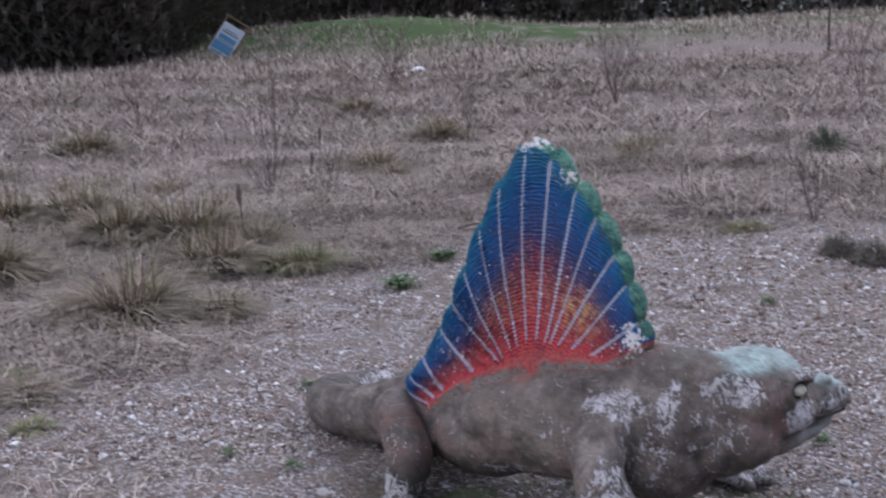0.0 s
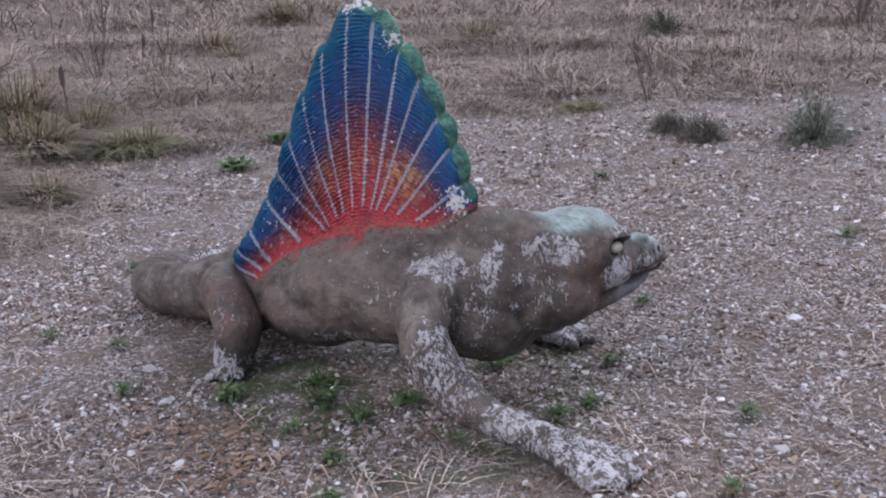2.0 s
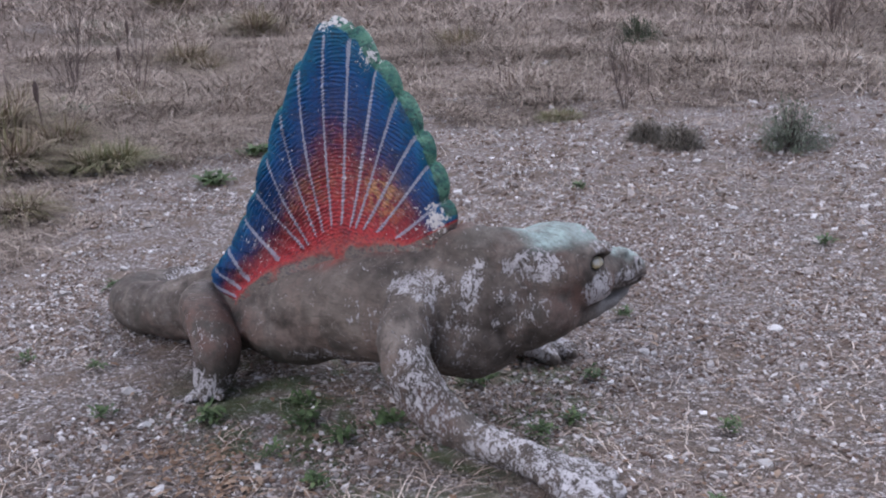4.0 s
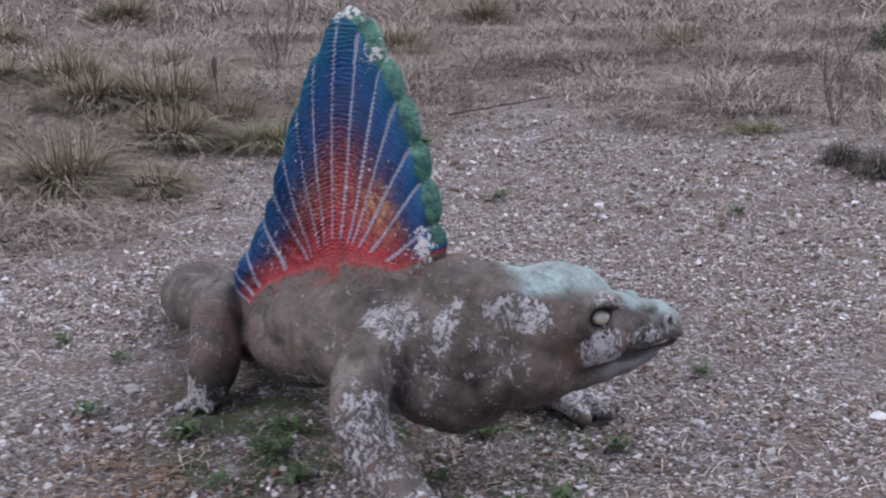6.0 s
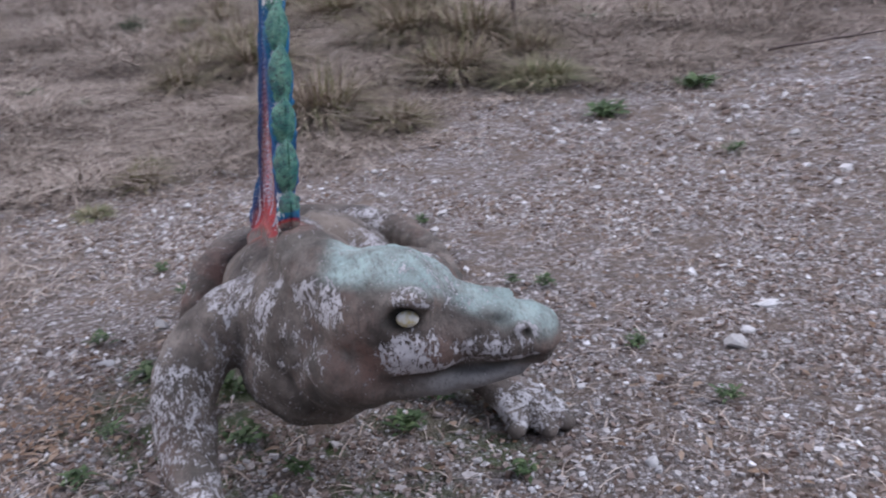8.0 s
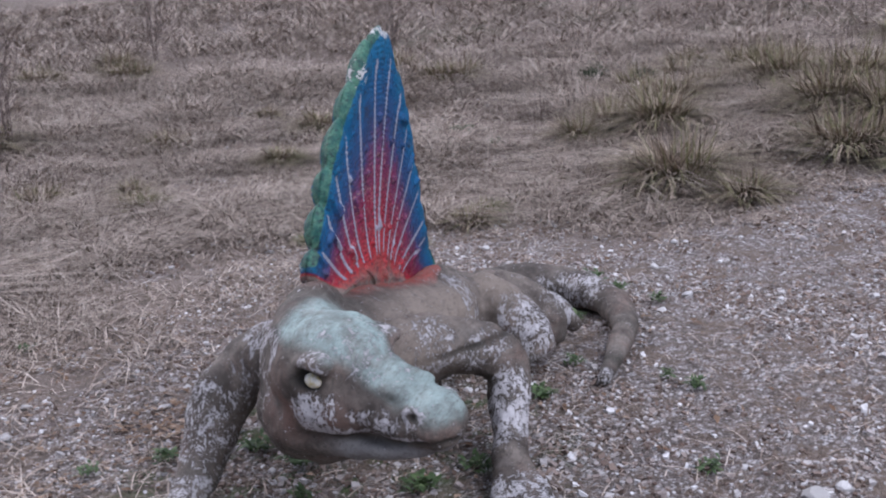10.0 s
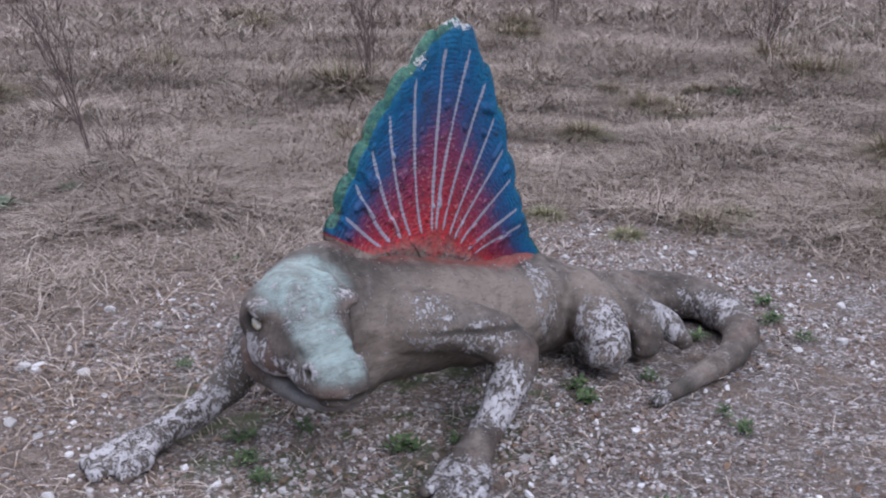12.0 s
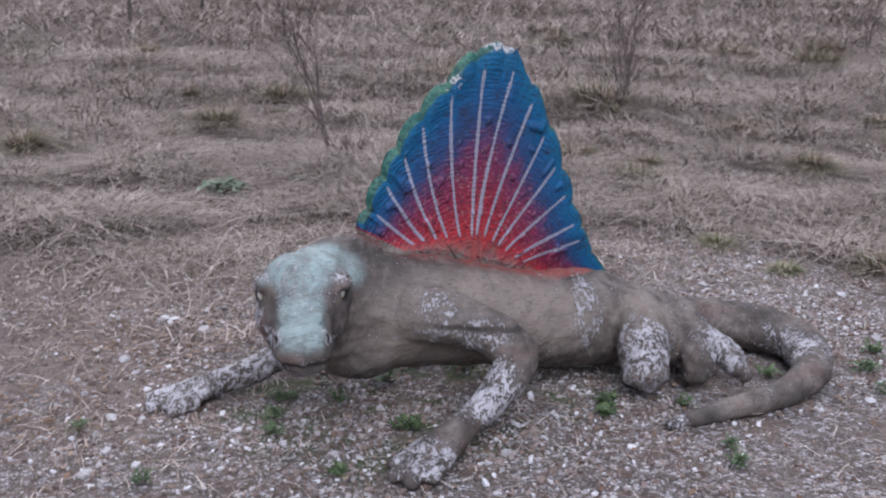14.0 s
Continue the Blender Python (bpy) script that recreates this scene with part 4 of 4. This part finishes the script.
SMALL_WEED = "small bright green weed growing in the gravel"
for k, (x, y, w) in enumerate([(-0.17, -0.55, 0.16), (0.44, -0.68, 0.13), (0.3, -0.42, 0.14), (0.12, -0.4, 0.16), (0.2, -0.62, 0.1), (0.81, -0.03, 0.12), (0.74, -0.19, 0.13), (0.55, -0.1, 0.12), (0.72, 0.46, 0.1), (0.5, 1.09, 0.11), (1.3, 0.31, 0.1),
                               (0.08, 0.975, 0.11), (-0.3, 0.34, 0.14), (-0.36, 0.24, 0.12), (-0.51, 0.83, 0.11), (-0.56, 0.72, 0.1), (-1.43, 0.51, 0.12), (-1.52, 0.3, 0.14), (-0.83, 2.97, 0.14), (0.85, 2.55, 0.13), (-1.96, 2.2, 0.14), (-0.28, -1.97, 0.09),
                               (-0.5, -0.75, 0.12), (-0.9, -0.5, 0.1), (0.6, -0.85, 0.1), (1.45, -0.15, 0.09), (-1.1, 0.22, 0.12), (-0.62, 0.36, 0.1), (0.85, 0.1, 0.12), (0.4, 0.2, 0.15), (0.25, 0.32, 0.12), (1.9, 0.9, 0.09), (-1.7, 0.15, 0.14), (-1.2, -0.6, 0.1), (0.0, -0.3, 0.14), (0.35, -0.25, 0.16)]):
    weed(x, y, w, SMALL_WEED, 300 + k)
for k, (x, y, w) in enumerate([(-3.35, 2.56, 0.35), (-3.0, 1.85, 0.34), (-6.06, 2.69, 0.42), (-5.13, -1.89, 0.3), (-4.65, -1.45, 0.2), (-0.6, -4.35, 0.35), (-1.48, -4.64, 0.24), (1.44, -3.27, 0.25), (1.11, -2.9, 0.24), (-4.72, 0.87, 0.36), (0.77, -4.55, 0.4), (-6.4, -3.2, 0.3), (-0.75, -4.75, 0.3), (-2.3, -5.2, 0.25)]):
    weed(x, y, w, "flat patch of dark green weeds among dead grass", 350 + k, LEAF)
for k, (x, y, w) in enumerate([(0.34, -3.83, 0.44), (-5.51, 2.5, 0.34), (-0.23, -3.9, 0.22)]):
    weed(x, y, w, "pale grey-green rosette plant flat on the ground", 380 + k, ROSETTE)


def round_bush(x, y, w, h, label, seed, mat):
    """A dome of fine stems set with small narrow leaves."""
    rng = np.random.default_rng(seed)
    root = new("shrub")
    root.location = (x, y, ground_at(x, y) - 0.01)
    n = 170
    a, e = rng.uniform(0, 2 * math.pi, n), np.arcsin(rng.uniform(0.08, 1, n))
    tip = np.stack([np.cos(a) * np.cos(e) * w / 2, np.sin(a) * np.cos(e) * w / 2, np.sin(e) * h], -1) * rng.uniform(0.7, 1.12, (n, 1))
    wide = np.stack([-np.sin(a), np.cos(a), np.zeros(n)], -1) * 0.0022
    start = tip * 0.03
    v = np.stack([start - wide, start + wide, tip + wide * 0.4, tip - wide * 0.4], 1).reshape(-1, 3)
    f = np.arange(4 * n).reshape(-1, 4)
    stems = new("stem_cluster", soup("stem_cluster", v, f, TWIG))
    stems.parent = root
    per = 26
    t = rng.uniform(0.35, 1.0, (n, per, 1))
    c = (tip[:, None] * t + rng.normal(0, 0.012, (n, per, 3))).reshape(-1, 3)
    ways = np.repeat(tip / np.linalg.norm(tip, axis=1)[:, None], per, 0) + rng.normal(0, 0.55, (n * per, 3))
    ways /= np.linalg.norm(ways, axis=1)[:, None]
    v, f = leaf_fan(rng, c, ways, rng.uniform(0.02, 0.045, n * per), rng.uniform(0.0018, 0.004, n * per))
    leaves = new("foliage", soup("foliage", v, f, mat))
    leaves.parent = root
    return tagged(root, label, "shrub", "low shrubs beside the track")


round_bush(-0.08, 4.6, 0.6, 0.36, "rounded grey-green low shrub on the gravel", 1, SAGE)
round_bush(-0.75, 4.25, 0.36, 0.2, "low grey-brown leafless heath shrub on the gravel", 2, HEATH)
round_bush(-1.05, 4.3, 0.3, 0.16, "low grey-brown leafless heath shrub on the gravel", 3, HEATH)
round_bush(0.85, 4.9, 0.5, 0.3, "rounded grey-green low shrub on the gravel", 4, SAGE)
round_bush(-3.4, 8.7, 0.62, 0.32, "dark green low shrub in the dead grass", 5, LEAF_DARK)
round_bush(-7.5, -1.4, 0.42, 0.24, "dark green low shrub in the dead grass", 6, LEAF_DARK)
round_bush(-7.35, -0.85, 0.36, 0.18, "dark green low shrub in the dead grass", 7, LEAF_DARK)


def limb(verts, faces, a, b, ra, rb, n=5):
    way = (b - a).normalized()
    side = way.orthogonal().normalized()
    up = way.cross(side)
    first = len(verts)
    for p, r in ((a, ra), (b, rb)):
        for k in range(n):
            t = 2 * math.pi * k / n
            verts.append(tuple(p + side * (math.cos(t) * r) + up * (math.sin(t) * r)))
    for k in range(n):
        faces.append((first + k, first + (k + 1) % n, first + n + (k + 1) % n, first + n + k))


def bare_shrub(name, x, y, height, spread, stems, label, seed, radius=0.006, forks=3, lean=(0, 0)):
    """Leafless upright stems that fork into fine twigs."""
    rnd = random.Random(seed)
    root = new(name)
    root.location = (x, y, ground_at(x, y) - 0.02)
    twig_v, twig_f = [], []

    def grow(verts, faces, p, way, length, r, depth):
        steps = 4
        for k in range(steps):
            q = p + way * (length / steps)
            limb(verts, faces, p, q, r * (1 - 0.16 * k), r * (1 - 0.16 * (k + 1)))
            p = q
            way = (way + Vector((rnd.gauss(0, 0.1), rnd.gauss(0, 0.1), rnd.gauss(0.03, 0.06)))).normalized()
            if depth > 0 and (k > 0 or depth < forks):
                for _ in range(1 + (rnd.random() > 0.5)):
                    turn = (way + Vector((rnd.gauss(0, 0.5), rnd.gauss(0, 0.5), rnd.uniform(-0.05, 0.35)))).normalized()
                    grow(twig_v, twig_f, p, turn, length * rnd.uniform(0.3, 0.6), r * 0.5, depth - 1)

    for _ in range(stems):
        v, f = [], []
        a = rnd.uniform(0, 2 * math.pi)
        s = rnd.uniform(0.1, 1) * spread
        way = Vector((math.cos(a) * s + lean[0], math.sin(a) * s + lean[1], 1)).normalized()
        grow(v, f, Vector((math.cos(a) * 0.015, math.sin(a) * 0.015, 0)), way, height * rnd.uniform(0.75, 1.05), radius * rnd.uniform(0.7, 1.1), forks - 1)
        mesh_object("stem", v, f, TWIG, root)
    if twig_v:
        tagged(mesh_object("twig_crown", twig_v, twig_f, TWIG, root), kind="stuff")
    return tagged(root, label, "shrub", "bare shrubs in the field")


BARE = "leafless brown shrub with thin upright twigs in the field"
bare_shrub("bare_shrub", -1.75, 5.3, 0.5, 0.5, 4, "small leafless forked shrub on the gravel", 11, 0.006)
bare_shrub("bare_sapling", -0.62, -4.5, 1.35, 0.1, 3, "tall leafless sapling with several reddish-brown stems", 12, 0.009, 3, (0.24, -0.1))
bare_shrub("bare_sapling", -4.2, -6.1, 0.95, 0.2, 3, "slender leafless sapling in dead grass", 13, 0.008)
bare_shrub("bare_shrub", -3.95, -5.7, 0.9, 0.4, 6, BARE, 14, 0.006)
bare_shrub("bare_shrub", -8.6, -4.3, 0.8, 0.4, 6, BARE, 15, 0.006)
bare_shrub("bare_shrub", -9.1, 12.1, 1.1, 0.45, 9, BARE, 16, 0.009)
bare_shrub("bare_shrub", -5.4, 13.7, 1.0, 0.3, 5, BARE, 17, 0.008)
bare_shrub("bare_shrub", -7.0, 3.5, 1.05, 0.22, 4, BARE, 18, 0.006, 3, (0.1, 0.2))
bare_shrub("bare_shrub", -5.95, 3.45, 0.75, 0.2, 3, BARE, 19, 0.005, 3, (0.1, 0.25))
bare_shrub("bare_shrub", -9.0, 8.4, 0.8, 0.4, 5, BARE, 20, 0.007)
bare_shrub("bare_shrub", -3.0, 11.0, 0.5, 0.5, 7, BARE, 21, 0.006)
bare_shrub("bare_shrub", -1.6, 10.1, 0.55, 0.5, 8, BARE, 22, 0.006)
bare_shrub("bare_shrub", -6.6, 3.2, 0.4, 0.6, 7, BARE, 23, 0.005)
bare_shrub("bare_shrub", -9.5, -8.4, 1.0, 0.15, 3, BARE, 24, 0.008)
bare_shrub("bare_shrub", -13.6, 5.3, 0.7, 0.3, 4, BARE, 25, 0.008)
bare_shrub("bare_shrub", -0.75, -4.4, 0.25, 0.9, 8, BARE, 26, 0.004)
bare_shrub("bare_shrub", -15.5, 12.5, 1.3, 0.4, 5, BARE, 27, 0.012)


def seed_stem(x, y, h, seed):
    rnd = random.Random(seed)
    root = new("dead_flower_stem")
    root.location = (x, y, ground_at(x, y) - 0.01)
    v, f = [], []
    top = Vector((rnd.gauss(0, 0.03), rnd.gauss(0, 0.03), h))
    limb(v, f, Vector((0, 0, 0)), top * 0.8, 0.006, 0.005, 6)
    mesh_object("stem", v, f, TWIG, root)
    bm = bmesh.new()
    bmesh.ops.create_icosphere(bm, subdivisions=3, radius=1, matrix=Matrix.Translation(top * 0.84) @ Matrix.Diagonal((0.018, 0.018, h * 0.17, 1)))
    for p in bm.verts:
        p.co += Vector((rnd.gauss(0, 0.003), rnd.gauss(0, 0.003), rnd.gauss(0, 0.004)))
    me = bpy.data.meshes.new("seed_head")
    bm.to_mesh(me)
    bm.free()
    me.materials.append(TWIG)
    head = new("seed_head", me)
    head.parent = root
    return tagged(root, "dark dead flower stem with a brown seed head", "dead plant", "dead flower stems")


for k, (x, y, h) in enumerate([(-4.78, 1.74, 0.5), (-6.9, 3.9, 0.4), (-8.2, 5.0, 0.5)]):
    seed_stem(x, y, h, k)


def dry_stems():
    """Countless thin weed stalks in the far field, each with a few side twigs."""
    rng = np.random.default_rng(12)
    n = 1500
    r, a = np.sqrt(rng.uniform(5.5 ** 2, 19 ** 2, n)), rng.uniform(radians(70), radians(285), n)
    x, y = r * np.cos(a), r * np.sin(a)
    keep = (fbm(x * 0.5, y * 0.5, 71) > 0.47) & (grassiness(x, y) > 0.35)
    x, y = x[keep], y[keep]
    x, y = np.repeat(x, 5) + rng.normal(0, 0.07, 5 * len(x)), np.repeat(y, 5) + rng.normal(0, 0.07, 5 * len(y))
    m = len(x)
    v, f = blades(rng, np.stack([x, y, ground_z(x, y)], -1), rng.uniform(0.12, 0.5, m), rng.uniform(0, 6.3, m), rng.uniform(0.0015, 0.0035, m), rng.uniform(0, 0.6, m), 2)
    ob = new("dry_weed_stalks", soup("dry_weed_stalks", v, f, TWIG))
    return tagged(ob, "thin upright brown weed stalks over the dead grass field", "dead grass", kind="stuff")


dry_stems()


def thicket():
    """The dark bare wood edge behind the field."""
    rng = np.random.default_rng(3)
    line = catmull([(-33.0, -6.0), (-30.0, 2.0), (-28.3, 8.5), (-28.6, 13.0), (-33.5, 18.5), (-39.0, 26.0), (-40.0, 36.0), (-33.0, 46.0), (-18.0, 54.0), (0.0, 58.0), (16.0, 60.0)], 30)
    n = 130000
    at = rng.uniform(0, len(line) - 1.001, n)
    i = at.astype(int)
    p = line[i] + (line[i + 1] - line[i]) * (at - i)[:, None]
    tall = 3.4 + 3.5 * fbm(p[:, 0] * 0.5, p[:, 1] * 0.5, 5)
    out = -p / np.linalg.norm(p, axis=1)[:, None]
    z = tall * rng.uniform(0, 1, n) ** 0.85
    deep = rng.uniform(0, 1, n) ** 1.3 * 3.2 - 0.75 * np.sqrt(np.clip(z, 0, 2)) * fbm(p[:, 0] * 1.3, z * 1.3, 8)
    p = p - out * deep[:, None]
    base = np.stack([p[:, 0], p[:, 1], ground_z(p[:, 0], p[:, 1]) + z], -1)
    v, f = blades(rng, base, rng.uniform(0.2, 0.8, n), rng.uniform(0, 6.3, n), rng.uniform(0.015, 0.1, n) + 0.14 * (deep > 1.6), rng.uniform(0.0, 3.0, n), 2)
    ob = new("thicket", soup("thicket", v, f, WOODS))
    return tagged(ob, "dark tangled leafless thicket at the edge of the field", "thicket", kind="stuff")


thicket()


# ---- stones, leaves and small things ----
def loose_stone(x, y, size, seed, shared={}):
    """A chipped limestone lump; a few shapes are shared."""
    kind = seed % 7
    if kind not in shared:
        rnd = random.Random(40 + kind)
        bm = bmesh.new()
        bmesh.ops.create_icosphere(bm, subdivisions=2, radius=1)
        cuts = [(Vector((rnd.gauss(0, 1), rnd.gauss(0, 1), rnd.gauss(0, 1))).normalized(), rnd.uniform(0.45, 0.8)) for _ in range(9)]
        for p in bm.verts:
            for way, far in cuts:
                over = p.co.dot(way) - far
                if over > 0:
                    p.co -= way * over
            p.co *= 1 + rnd.gauss(0, 0.025)
            p.co.z *= 0.6
        me = bpy.data.meshes.new("loose_stone")
        bm.to_mesh(me)
        bm.free()
        me.materials.append(WHITE_STONE)
        shared[kind] = me
    ob = new("loose_stone", shared[kind])
    rnd = random.Random(seed)
    ob.matrix_basis = pose(x, y, ground_at(x, y) + size * 0.22, rnd.gauss(0, 9), rnd.gauss(0, 9), rnd.uniform(0, 360)) @ Matrix.Diagonal((size * rnd.uniform(0.8, 1.3), size * rnd.uniform(0.7, 1.0), size, 1))
    return tagged(ob, "loose pale limestone lump lying on the gravel", "stone", "loose stones")


rnd = random.Random(77)
spots = [(0.17, 1.26, 0.045), (0.1, 1.33, 0.03), (-2.15, 2.62, 0.04), (-4.8, 3.12, 0.04), (-4.92, 3.2, 0.04), (-0.32, -0.71, 0.025), (0.75, 0.78, 0.028), (0.08, -0.96, 0.03), (1.3, 0.17, 0.02), (1.25, -0.8, 0.03), (0.51, -1.69, 0.035),
         (-3.92, -1.83, 0.05), (-4.4, -1.9, 0.045), (0.45, -1.35, 0.035), (0.2, -1.5, 0.03), (1.0, -1.2, 0.035)]
while len(spots) < 120:
    r, a = math.sqrt(rnd.uniform(0.5, 20)), rnd.uniform(0, 2 * math.pi)
    x, y = r * math.cos(a) + 0.2, r * math.sin(a)
    if float(grassiness(np.array([x]), np.array([y]))[0]) < 0.6:
        spots.append((x, y, 0.014 + 0.022 * rnd.random() ** 2))
for k, (x, y, size) in enumerate(spots):
    loose_stone(x, y, size, k)


def dead_leaves():
    rng = np.random.default_rng(19)
    n = 6000
    r, a = 4.2 * np.sqrt(rng.uniform(0, 1, n)), rng.uniform(0, 2 * math.pi, n)
    x, y = r * np.cos(a) + 0.2, r * np.sin(a)
    for cx, cy, spread, start, stop in ((0.12, -0.82, 0.17, 0, 330), (1.0, -1.0, 0.35, 330, 750), (0.2, -1.9, 0.4, 750, 1150), (1.6, -0.3, 0.3, 1150, 1400)):
        x[start:stop], y[start:stop] = rng.normal(cx, spread, stop - start), rng.normal(cy, spread * 0.7, stop - start)
    keep = (fbm(x * 1.7, y * 1.7, 90) > 0.5) | (np.arange(n) < 1400)
    x, y = x[keep], y[keep]
    n = len(x)
    t = rng.uniform(0, 6.3, n)
    ways = np.stack([np.cos(t), np.sin(t), rng.uniform(-0.1, 0.5, n)], -1)
    v, f = leaf_fan(rng, np.stack([x, y, ground_z(x, y) + 0.014], -1), ways, 0.012 + 0.04 * rng.uniform(0, 1, n) ** 3, rng.uniform(0.003, 0.012, n))
    ob = new("dead_leaves", soup("dead_leaves", v, f, DEAD_LEAF))
    return tagged(ob, "scattered curled brown dead leaves on the gravel", "leaves", kind="stuff")


dead_leaves()


def straw_litter():
    """Broken stalks that lie flat."""
    rng = np.random.default_rng(23)
    n = 13000
    r, a = 4.5 * np.sqrt(rng.uniform(0, 1, n)), rng.uniform(0, 2 * math.pi, n)
    x, y = r * np.cos(a) + 0.2, r * np.sin(a)
    keep = fbm(x * 1.2, y * 1.2, 95) > 0.42
    x, y = x[keep], y[keep]
    n = len(x)
    t, length = rng.uniform(0, 6.3, n), rng.uniform(0.015, 0.12, n)
    way = np.stack([np.cos(t), np.sin(t), rng.normal(0, 0.1, n)], -1) * length[:, None] / 2
    side = np.stack([-np.sin(t), np.cos(t), np.zeros(n)], -1) * rng.uniform(0.0009, 0.002, n)[:, None]
    c = np.stack([x, y, ground_z(x, y) + 0.016], -1)
    bend = np.array([0, 0, 1.0]) * rng.uniform(0, 0.012, n)[:, None]
    v = np.stack([c - way - side, c - way + side, c + bend + side, c + bend - side, c + way + side * 0.5, c + way - side * 0.5], 1).reshape(-1, 3)
    f = (np.array([[0, 1, 2, 3], [3, 2, 4, 5]])[None] + (np.arange(n) * 6)[:, None, None]).reshape(-1, 4)
    ob = new("straw_litter", soup("straw_litter", v, f, STRAW))
    return tagged(ob, "broken pale straw stalks lying flat on the gravel", "straw", kind="stuff")


straw_litter()


def box(name, size, at, mat, parent, label="", bevel=0.006):
    bm = bmesh.new()
    bmesh.ops.create_cube(bm, size=1, matrix=Matrix.Translation(at) @ Matrix.Diagonal((*size, 1)))
    bmesh.ops.bevel(bm, geom=bm.edges[:], offset=bevel, segments=1, affect="EDGES")
    me = bpy.data.meshes.new(name)
    bm.to_mesh(me)
    bm.free()
    me.materials.append(mat)
    ob = new(name, me)
    ob.parent = parent
    return tagged(ob, label)


def information_board():
    """A leaning framed board at the wood's edge, its print too small to read."""
    x, y = -29.0, 16.0
    root = new("information_board")
    root.matrix_basis = pose(x, y, ground_at(x, y), 0, 0, 47) @ pose(0, 0, 0, -14, 34, 0)
    for s in (-1, 1):
        box("post", (0.06, 0.06, 1.55), (0.42 * s, 0.04, 0.72), BOARD_WOOD, root)
    box("top_rail", (0.9, 0.05, 0.05), (0, 0.04, 1.47), BOARD_WOOD, root)
    panel = box("panel", (0.78, 0.025, 1.1), (0, -0.005, 0.7), BOARD_WHITE, root, "white and blue printed panel")
    for h, w, at, mat in ((0.3, 0.7, 0.42, BOARD_BLUE), (0.16, 0.62, 0.75, BOARD_BLUE), (0.05, 0.6, 0.94, BOARD_GREY), (0.03, 0.5, 1.02, BOARD_GREY), (0.04, 0.62, 0.62, BOARD_GREY), (0.05, 0.66, 0.2, BOARD_BLUE)):
        box("print_bar", (w, 0.008, h), (0, -0.021, at), mat, panel, "", 0.001)
    return tagged(root, "leaning white and blue information board in a wooden frame", "sign")


def plain(name, colour, rough=0.6, grain=25):
    n = Nodes(name, rough)
    dark = tuple(c * 0.72 for c in colour)
    return n.done(n.mix(n.noise(grain, 4), dark, colour), n.noise(grain * 3), 0.15, 0.003)


BOARD_WOOD, BOARD_WHITE = plain("board_wood", (0.22, 0.15, 0.1), 0.8), plain("faded_white_print", (0.62, 0.68, 0.75), 0.4)
BOARD_BLUE, BOARD_GREY, STAKE_WOOD, BAG = plain("faded_blue_print", (0.12, 0.3, 0.5), 0.4), plain("grey_print", (0.2, 0.25, 0.32), 0.4), plain("weathered_stake", (0.09, 0.075, 0.065), 0.9), plain("white_plastic", (0.78, 0.78, 0.8), 0.4)
information_board()


def stake(x, y, h, tilt):
    rnd = random.Random(int(x * 100))
    v, f = [], []
    p = Vector((0, 0, -0.1))
    for k in range(5):
        q = Vector((rnd.gauss(0, 0.008), rnd.gauss(0, 0.008), h * (k + 1) / 5))
        limb(v, f, p, q, 0.034 - 0.002 * k, 0.032 - 0.002 * k, 8)
        p = q
    n = len(v)
    v.append((p.x, p.y, p.z + 0.015))
    f += [(n - 8 + k, n - 8 + (k + 1) % 8, n) for k in range(8)]
    ob = mesh_object("stake", v, f, STAKE_WOOD)
    ob.matrix_basis = pose(x, y, ground_at(x, y), tilt, tilt / 2, 0)
    return tagged(ob, "dark weathered wooden stake standing in dead grass", "stake", "stakes in the field")


for x, y, h, tilt in ((-0.07, -14.8, 1.5, 2), (-1.5, -16.5, 1.5, -2), (-2.8, -18.1, 1.5, 3), (-10.5, 22.5, 1.3, 2), (-9.2, 23.0, 1.3, -3)):
    stake(x, y, h, tilt)


def litter_bag():
    x, y = -17.9, 15.3
    rnd = random.Random(5)
    bm = bmesh.new()
    bmesh.ops.create_icosphere(bm, subdivisions=3, radius=1, matrix=Matrix.Diagonal((0.17, 0.1, 0.075, 1)))
    for p in bm.verts:
        p.co *= 1 + noise.noise(p.co * 18) * 0.3
    me = bpy.data.meshes.new("litter_bag")
    bm.to_mesh(me)
    bm.free()
    me.materials.append(BAG)
    ob = new("litter_bag", me)
    ob.matrix_basis = pose(x, y, ground_at(x, y) + 0.06, 0, 0, 40)
    return tagged(ob, "crumpled white plastic bag lying in the dead grass", "litter")


litter_bag()


def fallen_branch():
    root_v, root_f = [], []
    p = Vector((0, 0, 0.03))
    for k in range(6):
        q = p + Vector((0.14, 0.03 * (-1) ** k, 0.02))
        limb(root_v, root_f, p, q, 0.012 - 0.0015 * k, 0.0105 - 0.0015 * k, 6)
        if k in (2, 3):
            limb(root_v, root_f, q, q + Vector((0.12, 0.1, 0.06)), 0.005, 0.002, 5)
        p = q
    ob = mesh_object("fallen_branch", root_v, root_f, TWIG)
    ob.matrix_basis = pose(-3.98, 3.35, ground_at(-3.98, 3.35), 0, 0, 60)
    return tagged(ob, "thin forked bare branch lying in the dead grass", "branch")


fallen_branch()
